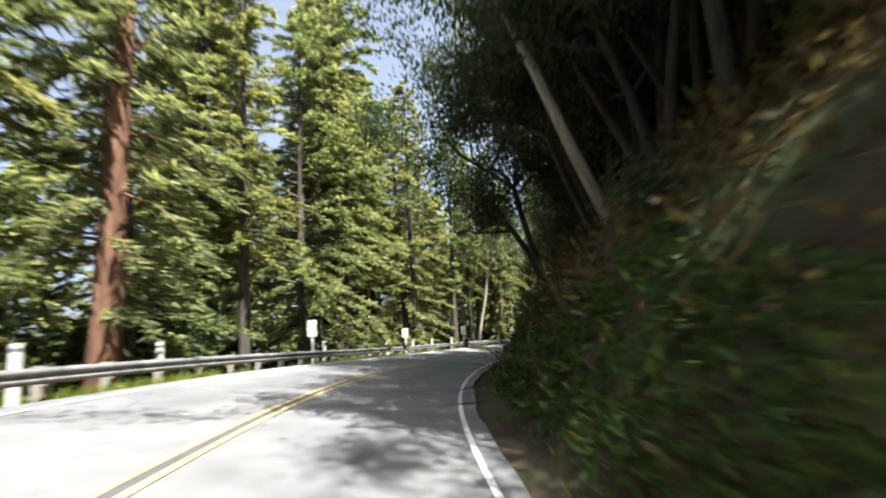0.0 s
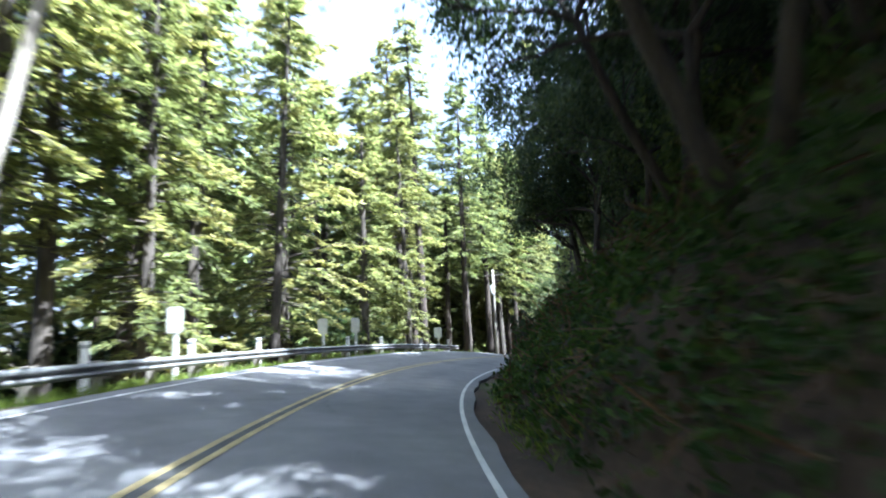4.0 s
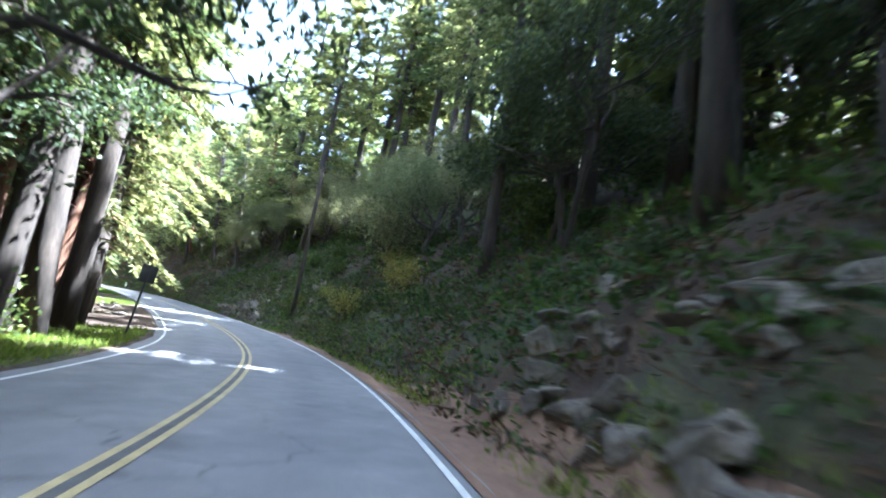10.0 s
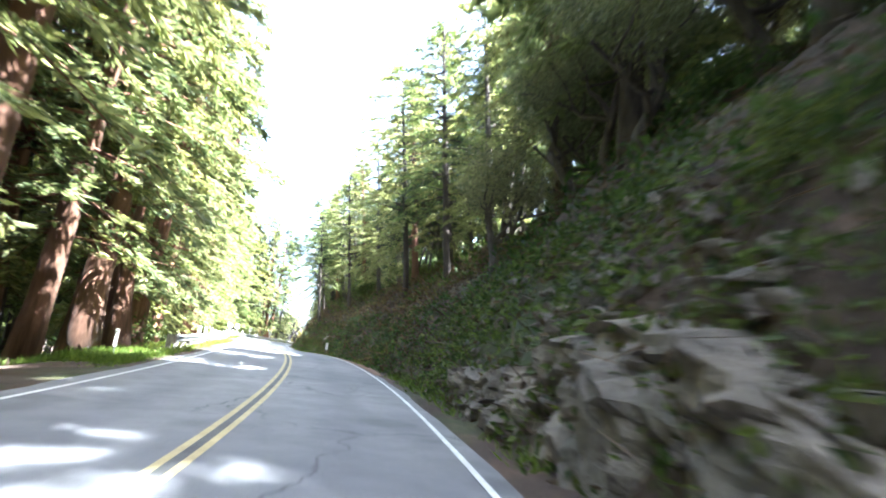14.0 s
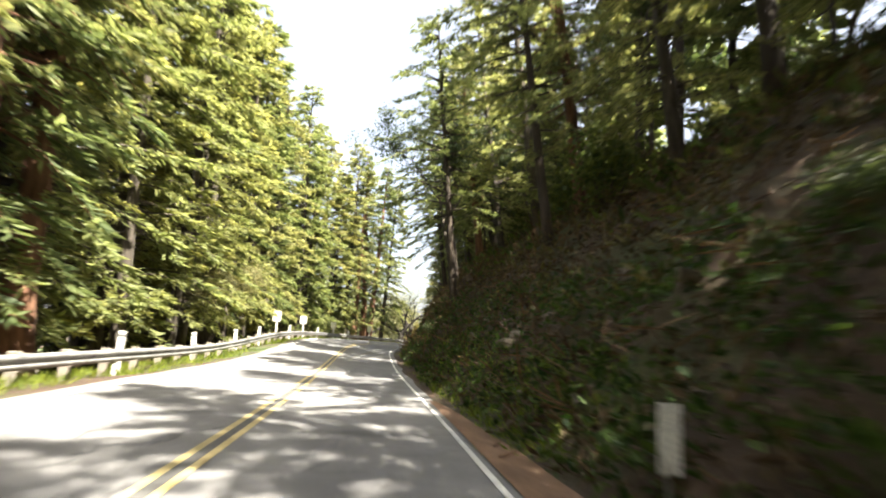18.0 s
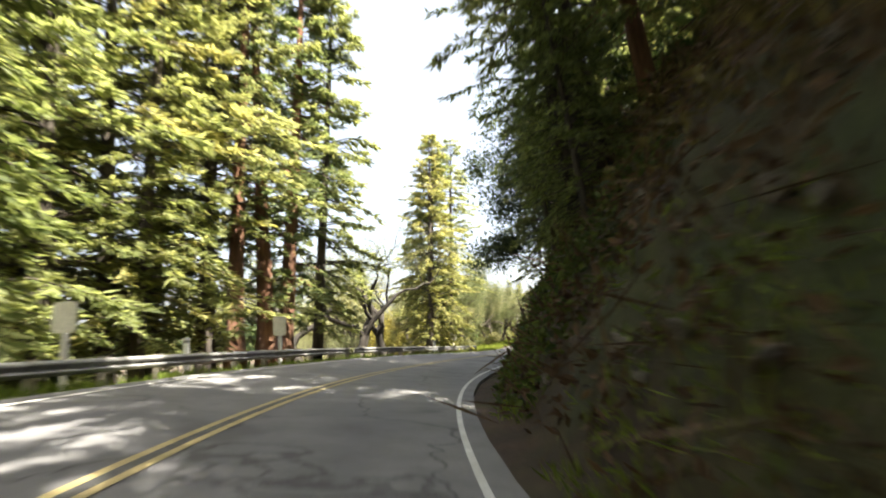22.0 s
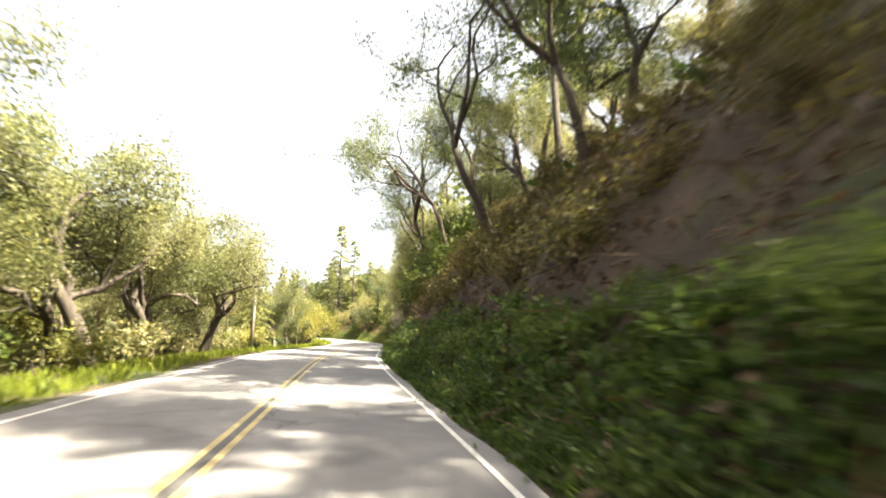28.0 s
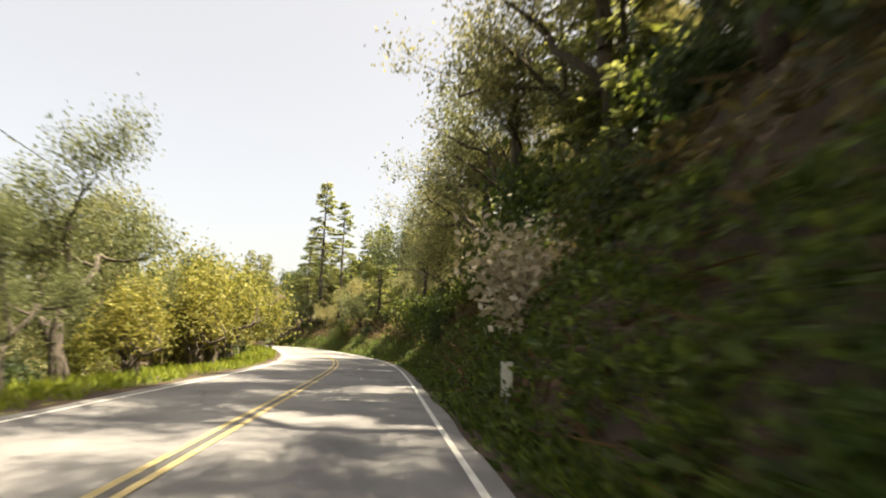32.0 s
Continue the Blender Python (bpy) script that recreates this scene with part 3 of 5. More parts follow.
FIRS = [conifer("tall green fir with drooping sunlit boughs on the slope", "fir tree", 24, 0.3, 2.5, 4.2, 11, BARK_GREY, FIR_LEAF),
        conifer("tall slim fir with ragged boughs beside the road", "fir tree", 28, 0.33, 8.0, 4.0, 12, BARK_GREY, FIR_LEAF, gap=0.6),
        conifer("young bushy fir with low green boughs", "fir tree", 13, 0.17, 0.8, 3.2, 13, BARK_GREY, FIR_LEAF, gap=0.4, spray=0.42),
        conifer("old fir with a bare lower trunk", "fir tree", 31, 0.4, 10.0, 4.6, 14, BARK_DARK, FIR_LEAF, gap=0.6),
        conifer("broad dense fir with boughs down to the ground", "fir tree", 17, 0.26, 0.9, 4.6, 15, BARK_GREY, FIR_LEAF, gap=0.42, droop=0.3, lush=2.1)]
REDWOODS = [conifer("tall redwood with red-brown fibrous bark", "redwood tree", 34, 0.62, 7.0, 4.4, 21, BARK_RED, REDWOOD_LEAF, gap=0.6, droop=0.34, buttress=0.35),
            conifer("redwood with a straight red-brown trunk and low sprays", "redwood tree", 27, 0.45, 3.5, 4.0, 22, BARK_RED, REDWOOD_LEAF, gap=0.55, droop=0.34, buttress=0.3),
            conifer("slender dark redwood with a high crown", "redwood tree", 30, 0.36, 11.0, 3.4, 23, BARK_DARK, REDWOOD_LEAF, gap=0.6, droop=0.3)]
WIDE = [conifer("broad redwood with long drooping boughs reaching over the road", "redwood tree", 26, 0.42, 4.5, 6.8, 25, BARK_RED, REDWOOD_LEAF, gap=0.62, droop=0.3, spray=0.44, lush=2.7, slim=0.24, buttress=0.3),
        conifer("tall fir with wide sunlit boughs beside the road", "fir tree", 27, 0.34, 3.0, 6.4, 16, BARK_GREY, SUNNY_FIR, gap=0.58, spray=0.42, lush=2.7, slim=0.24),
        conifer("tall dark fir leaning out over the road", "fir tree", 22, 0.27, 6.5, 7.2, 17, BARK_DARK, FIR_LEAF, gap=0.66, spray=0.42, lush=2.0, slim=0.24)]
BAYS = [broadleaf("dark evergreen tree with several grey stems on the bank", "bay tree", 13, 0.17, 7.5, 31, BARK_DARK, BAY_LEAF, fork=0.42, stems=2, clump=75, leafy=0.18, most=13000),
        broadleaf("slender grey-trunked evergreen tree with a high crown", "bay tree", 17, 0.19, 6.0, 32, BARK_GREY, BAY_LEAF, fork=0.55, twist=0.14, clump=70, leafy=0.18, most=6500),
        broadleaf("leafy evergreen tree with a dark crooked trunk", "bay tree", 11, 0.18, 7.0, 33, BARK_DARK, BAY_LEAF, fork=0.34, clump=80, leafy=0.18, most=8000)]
OAKS = [broadleaf("gnarled oak with crooked dark limbs and thin foliage", "oak tree", 10, 0.26, 8.5, 41, BARK_DARK, OAK_LEAF, fork=0.3, twist=0.42, clump=44, leafy=0.095, lift=0.15, most=9000),
        broadleaf("spreading oak with sunlit yellow-green leaves", "oak tree", 11, 0.24, 8.0, 42, BARK_GREY, OAK_LEAF, fork=0.28, twist=0.32, clump=110, leafy=0.09, tight=0.58, most=18000),
        broadleaf("small rounded oak with dense leaves by the verge", "oak tree", 7.5, 0.17, 6.5, 43, BARK_GREY, OAK_LEAF, fork=0.26, twist=0.3, clump=70, leafy=0.16, most=7000),
        broadleaf("broad yellow-green willow by the verge", "willow tree", 6.5, 0.15, 6.5, 44, BARK_GREY, YELLOW_LEAF, fork=0.22, twist=0.28, clump=70, leafy=0.15, stems=3, most=7500)]
LEANER = broadleaf("leaning oak with dark forked limbs on the crest of the bank", "oak tree", 11, 0.2, 9.5, 47, BARK_DARK, LIVE_LEAF, fork=0.4, twist=0.34, clump=60, leafy=0.1, tight=0.6, lift=0.25, most=10000)
O5 = broadleaf("dense dark green live oak beside the verge", "oak tree", 10, 0.24, 7.5, 46, BARK_GREY, LIVE_LEAF, fork=0.26, twist=0.3, clump=110, leafy=0.09, tight=0.58, most=16000)
SHRUBS = [shrub("dense green shrub at the roadside", "shrub", 2.2, 2.6, 51, SHRUB_LEAF),
          shrub("low green shrub on the bank", "shrub", 1.3, 2.0, 52, BAY_LEAF, 1000, 0.17),
          shrub("yellow-green shrub in the sun", "shrub", 2.6, 2.8, 53, YELLOW_LEAF, 1500, 0.18)]
OLIVE = shrub("dry olive-brown bush hanging down the bank", "shrub", 2.2, 2.8, 55, BROWN_LEAF, 2200, 0.15, 14)
MOUND = shrub("low mound of bright green ivy on the bank", "ivy", 1.2, 2.2, 56, IVY, 1800, 0.12)
BRUSH = shrub("bleached grey brush hanging over the bank", "brush", 3.0, 2.8, 54, PALE_TWIG, 1500, 0.26, 26, BARK_PALE)
DEAD = broadleaf("bare pale leaning tree trunk with broken limbs", "dead tree", 13, 0.2, 3.0, 61, BARK_PALE, DRY, fork=0.8, twist=0.1, clump=2, levels=2)
FAR = [conifer("distant dark fir in the wood", "fir tree", 27, 0.33, 4.0, 4.6, 71, BARK_DARK, FIR_LEAF, gap=0.8, spray=1.25, lush=0.38, slim=0.45),
       conifer("distant slim fir in the wood", "fir tree", 31, 0.36, 7.0, 4.2, 72, BARK_DARK, FIR_LEAF, gap=0.8, spray=1.25, lush=0.38, slim=0.45),
       broadleaf("leafy evergreen tree up the hillside", "bay tree", 13, 0.2, 8.0, 73, BARK_DARK, BAY_LEAF, clump=14, leafy=0.6, levels=3, tight=1.2, most=1500)]
SUNNY = [broadleaf("pale oak in the sunlit wood", "oak tree", 11, 0.22, 9.0, 74, BARK_GREY, OAK_LEAF, clump=22, leafy=0.36, levels=3, tight=1.1, most=2200),
         shrub("sunlit bush", "shrub", 2.4, 3.0, 57, OAK_LEAF, 900, 0.26)]
used = set()


def plant(proto, s, d, size=1.0, spin=0.0, tip=0.0, tip_to=0.0, sink=0.15):
    """Sets a tree on the ground: the first call moves the built one, later calls copy it. tip: degrees that it leans, towards tip_to from the road's right."""
    p = place(s, d)
    lean_axis = radians(heading(s) + tip_to)
    m = Matrix.Translation((p.x, p.y, p.z - sink)) @ Matrix.Rotation(radians(tip), 4, Vector((-math.sin(lean_axis), math.cos(lean_axis), 0))) @ Matrix.Rotation(spin, 4, "Z")
    if proto.name in used:
        keep = proto.scale.copy()
        proto.scale = (size, size, size)
        ob = copy_thing(proto, m)
        proto.scale = keep
    else:
        used.add(proto.name)
        ob = proto
        ob.matrix_basis = m @ Matrix.Diagonal((size, size, size, 1))
    return ob


rnd = random.Random(5)


def wood(kinds, s0, s1, d0, d1, count, sizes=(0.8, 1.15), group="", tip=3.0, apart=2.2):
    """Scatters a stand of trees over a stretch of the plan, keeping them apart."""
    done, tries = [], 0
    while len(done) < count and tries < count * 30:
        tries += 1
        s, d = rnd.uniform(s0, s1), rnd.uniform(d0, d1)
        if any((s - a) ** 2 + (d - b) ** 2 < apart ** 2 for a, b in done):
            continue
        done.append((s, d))
        ob = plant(rnd.choice(kinds), s, d, rnd.uniform(*sizes), rnd.uniform(0, 6.28), rnd.uniform(0, tip), rnd.uniform(0, 360))
        if group:
            ob["group"] = group


def far_wood(kinds, s0, s1, d0, d1, count, sizes, label, apart=3.0, name="far_wood", category="wood"):
    """A far stand whose trees cannot be told apart: joined into one object."""
    done, V, Fc, idx, base, tries = [], [], [], [], 0, 0
    mats = []
    while len(done) < count and tries < count * 30:
        tries += 1
        s, d = rnd.uniform(s0, s1), rnd.uniform(d0, d1)
        if any((s - a) ** 2 + (d - b) ** 2 < apart ** 2 for a, b in done):
            continue
        done.append((s, d))
        proto, k, a = rnd.choice(kinds), rnd.uniform(*sizes), rnd.uniform(0, 6.28)
        p = place(s, d)
        c, q = math.cos(a) * k, math.sin(a) * k
        for v, f, m in proto:
            V.append(np.stack([v[:, 0] * c - v[:, 1] * q + p.x, v[:, 0] * q + v[:, 1] * c + p.y, v[:, 2] * k + p.z - 0.2], 1))
            if m not in mats:
                mats.append(m)
            for face in f:
                Fc.append([i + base for i in face])
            idx += [mats.index(m)] * len(f)
            base += len(v)
    return tagged(new(name, mesh_of(name, np.vstack(V), Fc, mats, idx)), label, category, kind="stuff")


def loose(tree, take=True):
    """The meshes of a built tree as arrays; the tree itself is taken away."""
    out = []
    for o in list(tree.children):
        me = o.data
        v = np.empty(len(me.vertices) * 3)
        me.vertices.foreach_get("co", v)
        out.append((v.reshape(-1, 3), [list(p.vertices) for p in me.polygons], me.materials[0]))
        if take:
            bpy.data.objects.remove(o)
    if take:
        bpy.data.objects.remove(tree)
    return out


F1, F2, F3, F4, F5 = FIRS
W1, W2, W3 = WIDE
R1, R2, R3 = REDWOODS
B1, B2, B3 = BAYS
O1, O2, O3, O4 = OAKS
S1, S2, S3 = SHRUBS
D1, D2, D3 = [loose(t) for t in FAR]
D4, L3 = [loose(t) for t in SUNNY]
L1, L2 = loose(S1, False), loose(S2, False)
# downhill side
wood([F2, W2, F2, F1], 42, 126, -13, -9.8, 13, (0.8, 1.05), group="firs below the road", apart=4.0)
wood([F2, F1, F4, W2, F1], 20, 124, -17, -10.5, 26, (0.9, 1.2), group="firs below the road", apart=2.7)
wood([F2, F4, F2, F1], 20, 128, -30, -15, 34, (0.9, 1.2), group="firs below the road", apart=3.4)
far_wood([D3], 40, 126, -19, -12.5, 26, (0.45, 0.75), "dark evergreen undergrowth between the trunks", 2.4)
far_wood([D3, D3, D1], 10, 135, -30, -17, 34, (0.7, 1.1), "dark shaded understorey below the road", 3)
far_wood([D1, D2], 0, 140, -60, -28, 40, (0.9, 1.25), "dark wood of distant firs below the road", 4)
wood([F2, F4, R1, R3], 131, 160, -17, -10.0, 9, (0.9, 1.15), group="trees below the road", apart=2.6)
wood([F1, R1, F2], 128, 165, -30, -16, 14, group="trees below the road", apart=3.2)
wood([R3, R2, R3, R3, R1], 160, 222, -15, -9.5, 26, (0.85, 1.1), group="redwoods below the road", apart=2.2)
wood([R1, R2, R3, F1], 160, 225, -30, -15, 26, (0.9, 1.2), group="redwoods below the road", apart=3)
far_wood([D1, D2], 140, 260, -60, -28, 34, (0.9, 1.25), "dark wood of distant firs below the road", 4)
far_wood([D3, D3, D1], 135, 320, -32, -18, 46, (0.7, 1.1), "dark shaded understorey below the road", 3)
wood([W1, W2, R2, F1], 224, 276, -15, -9.8, 16, (0.85, 1.1), group="redwoods below the road", apart=2.6)
wood([W2, F1, W2, F5, O2], 274, 318, -16, -9.6, 26, (0.85, 1.2), group="trees below the road", apart=2.6)
wood([F1, R2, F2], 225, 322, -30, -17, 28, (0.9, 1.15), group="trees below the road", apart=3.2)
far_wood([D1, D2], 255, 335, -60, -30, 20, (0.9, 1.2), "dark wood of distant firs below the road", 4)
wood([O1, O2], 340, 372, -40, -16, 6, (0.7, 1.0), group="oaks by the road", apart=5)
wood([O2, O4, O2], 351, 364, -17, -10.5, 6, (0.7, 1.0), group="oaks by the road", apart=3.2)
wood([O2, O5, O2], 360, 412, -17, -10.5, 18, (1.3, 1.75), group="oaks by the road", apart=3.4)
wood([O2, O4, O2], 360, 425, -34, -17, 14, (1.3, 1.7), group="oaks by the road", apart=4)
wood([O3, O5, O2, O4], 434, 500, -26, -9.0, 26, (0.9, 1.2), group="oaks by the road", apart=3.2)
wood([F5, F5, O2, O3], 500, 590, -30, -8, 26, (0.7, 1.0), group="far firs", apart=4)
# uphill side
# out of view round the drive's start, added to shade the bank
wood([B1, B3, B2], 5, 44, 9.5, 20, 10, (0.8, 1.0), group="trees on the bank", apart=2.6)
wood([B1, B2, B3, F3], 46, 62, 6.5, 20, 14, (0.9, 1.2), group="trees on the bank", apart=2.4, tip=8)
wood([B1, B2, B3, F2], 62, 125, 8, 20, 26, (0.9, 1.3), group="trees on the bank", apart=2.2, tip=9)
wood([R3, B2, B2, F4, R3, B1], 124, 184, 5.4, 22, 46, (0.75, 1.1), group="tall trees on the bank", apart=2.0)
wood([O2, O2, O5, O2, F1], 182, 228, 6.6, 20, 32, (0.85, 1.25), group="trees on the bank", apart=2.3)
wood([F2, B2, R3, F2, F4], 222, 284, 10.0, 20, 17, (0.6, 0.8), group="trees on the bank", apart=2.3)
wood([F2, B2, F4], 282, 316, 8.8, 15, 8, (0.6, 0.85), group="trees on the bank", apart=2.6, tip=5)
wood([F3, B1, B2, B3, F1], 316, 348, 6.6, 15, 18, (0.85, 1.15), group="trees on the bank", apart=2.3, tip=8)
# behind the crest, added to shade the road and close sky gaps
wood([O2, O5, F4, B2, O2], 348, 418, 8.4, 19, 32, (0.9, 1.25), group="trees on the bank", apart=2.8)
wood([O2, O2, F3, O3, B3], 412, 520, 4.6, 16, 48, (0.8, 1.15), group="trees on the bank", apart=2.7)
far_wood([D1, D2, D3, D3], 5, 130, 15, 40, 56, (0.8, 1.15), "dense dark wood up the hillside", 2.6)
far_wood([D1, D2, D3, D3], 128, 182, 14, 38, 46, (0.8, 1.15), "dense dark wood up the hillside", 2.4)
far_wood([D3, D3, D1], 134, 196, 20, 34, 26, (0.9, 1.25), "dense dark wood up the hillside", 2.4)
far_wood([D1, D4, D3], 182, 240, 17, 40, 16, (0.8, 1.1), "open sunlit wood up the hillside", 3.4)
far_wood([D1, D2, D3, D3], 240, 300, 18, 40, 22, (0.8, 1.15), "dense dark wood up the hillside", 2.6)
far_wood([D1, D3, D3], 322, 348, 13, 32, 18, (0.8, 1.1), "dense dark wood up the hillside", 2.6)
far_wood([D3], 345, 410, 20, 40, 10, (0.7, 0.9), "leafy wood up the hillside", 3.2)
far_wood([D4, D4, D3], 345, 530, -75, -22, 70, (0.9, 1.5), "sunlit wood of pale oaks beyond the verge", 5)
far_wood([L3], 346, 520, -24, -10.5, 80, (0.6, 1.3), "sunlit bushes and undergrowth below the oaks", 2, "undergrowth", "undergrowth")
far_wood([D3], 412, 560, 14, 40, 48, (0.8, 1.1), "leafy wood up the hillside", 3.2)
wood([F5, F3, O2, B1], 520, 596, 4.0, 20, 18, (0.7, 1.0), group="trees up the hill", apart=3)
# tall trees added over the bank to shade the road and the trunks across
wood([F4, R3], 100, 128, 9.5, 16, 9, (0.9, 1.1), group="tall trees on the bank", apart=3.0)
wood([R3, F4, R3], 190, 222, 12, 22, 15, (0.9, 1.15), group="tall trees on the bank", apart=3.0)
wood([R3, F4, R3], 142, 192, 9.5, 20, 26, (0.85, 1.1), group="tall trees on the bank", apart=3.0)
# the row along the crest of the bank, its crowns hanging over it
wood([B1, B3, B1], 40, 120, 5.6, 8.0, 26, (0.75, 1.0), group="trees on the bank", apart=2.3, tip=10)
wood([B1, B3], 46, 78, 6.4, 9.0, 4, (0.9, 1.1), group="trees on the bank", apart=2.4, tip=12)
# the next two stands, mostly out of view, are added to shade the bank
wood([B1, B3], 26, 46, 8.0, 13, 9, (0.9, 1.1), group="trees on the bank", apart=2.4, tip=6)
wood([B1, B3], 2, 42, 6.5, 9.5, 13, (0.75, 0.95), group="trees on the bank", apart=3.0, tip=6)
wood([O2, O2, O3], 184, 226, 5.8, 8.6, 14, (0.75, 1.0), group="trees on the bank", apart=2.4, tip=8)
wood([B1, B2, B3], 124, 180, 6.0, 9.0, 16, (0.7, 0.95), group="trees on the bank", apart=2.4, tip=8)
wood([B1, B3, F3], 318, 345, 6.0, 8.5, 9, (0.7, 0.95), group="trees on the bank", apart=2.5, tip=8)
wood([B2, B1, B1], 224, 316, 9.4, 13.0, 24, (0.7, 0.95), group="trees on the bank", apart=2.5, tip=8)
# shrubs
wood([S1, S2, S2], 10, 122, 3.4, 8, 26, (0.4, 0.9), group="shrubs on the bank", apart=1.6, tip=6)
wood([S1, S2, S2], 122, 215, 5.0, 9, 22, (0.4, 0.8), group="shrubs on the bank", apart=1.6, tip=6)
wood([S2, S2], 222, 318, 2.8, 6.5, 14, (0.3, 0.55), group="shrubs on the bank", apart=1.6, tip=6)
wood([S1, S2, S2], 318, 352, 3.0, 8, 14, (0.5, 1.0), group="shrubs on the bank", apart=1.6, tip=6)
wood([S1, S2, S2], 412, 600, 3.4, 8, 46, (0.5, 1.1), group="shrubs on the bank", apart=1.6, tip=6)
wood([OLIVE], 346, 412, 3.6, 7.2, 46, (0.3, 0.8), group="dry bushes on the bank", apart=1.5, tip=10)
wood([MOUND], 346, 408, 2.2, 3.2, 40, (0.4, 0.75), group="ivy mounds on the bank", apart=1.1, tip=10)
wood([S1, S2, S1], 392, 452, 3.8, 9.5, 46, (0.9, 1.7), group="shrubs on the bank", apart=1.4, tip=8)
wood([S1, S2, S3], 180, 208, 3.2, 7.0, 12, (0.4, 0.8), group="shrubs on the bank", apart=1.3, tip=6)
far_wood([L1, L2], 10, 215, 7.5, 18, 55, (0.7, 1.5), "dark brush under the trees on the hillside", 1.8, "brush", "brush")
far_wood([L1, L2], 215, 345, 7.5, 18, 40, (0.7, 1.5), "dark brush under the trees on the hillside", 1.8, "brush", "brush")
wood([S1, S3, S2], 340, 560, -14, -8.2, 34, (0.6, 1.2), group="shrubs by the verge", apart=1.8)
far_wood([L1, L2], 15, 335, -18, -9.0, 60, (0.6, 1.2), "green undergrowth between the trunks below the road", 2, "undergrowth", "undergrowth")


# ---- grass, ferns and litter ----
def cover(name, label, category, spots, mat, size, wide, upright, seed, n_each=1, spread=0.0):
    """One object of many small leaves on the ground. spots: an array of places with the ground's outward direction."""
    rng = np.random.RandomState(seed)
    P = np.repeat(spots[:, :3], n_each, 0)
    N = np.repeat(spots[:, 3:], n_each, 0)
    n = len(P)
    P = P + rng.normal(0, spread, (n, 3)) * np.array([1, 1, 0.25])
    al = N * upright + rng.normal(0, 1, (n, 3)) * (1 - upright * 0.6)
    L = size * rng.uniform(0.5, 1.4, n)
    v, f = blades(P, al, rng.normal(0, 1, (n, 3)), L, L * wide, 0.15)
    return tagged(new(name, mesh_of(name, v, f, mat)), label, category, kind="stuff")


def spots(s0, s1, d0, d1, n, seed, patch=0.0, f=0.25, low=-0.1):
    """Random places on a stretch of the ground, in drifts where patch is 1."""
    rng = np.random.RandomState(seed)
    out = []
    while len(out) < n:
        s, d = rng.uniform(s0, s1), rng.uniform(d0, d1)
        p = place(s, d)
        if patch and lumps(p.x, p.y, f, seed * 0.37) < low + rng.normal(0, 0.08):
            continue
        out.append((p.x, p.y, p.z - 0.02, 0.0, 0.0, 1.0))
    A = np.array(out)
    return A


def bank_spots(s0, s1, d0, d1, n, seed, patch, low=-0.1):
    A = spots(s0, s1, d0, d1, n, seed, patch, 0.22, low)
    x, y, z, b, tx, ty = frame_at((s0 + s1) / 2)
    A[:, 3:] = np.array([-ty * 0.75, tx * 0.75, 0.6])
    return A


cover("verge_grass", "sunlit green grass on the verge", "grass", spots(170, 189, -9.0, -5.9, 1500, 158, 0.0), GRASS, 0.24, 0.11, 0.8, 258, 5, 0.12)
STRETCHES = [(10, 60), (60, 122), (122, 182), (182, 226), (226, 290), (290, 345), (345, 410), (410, 520)]
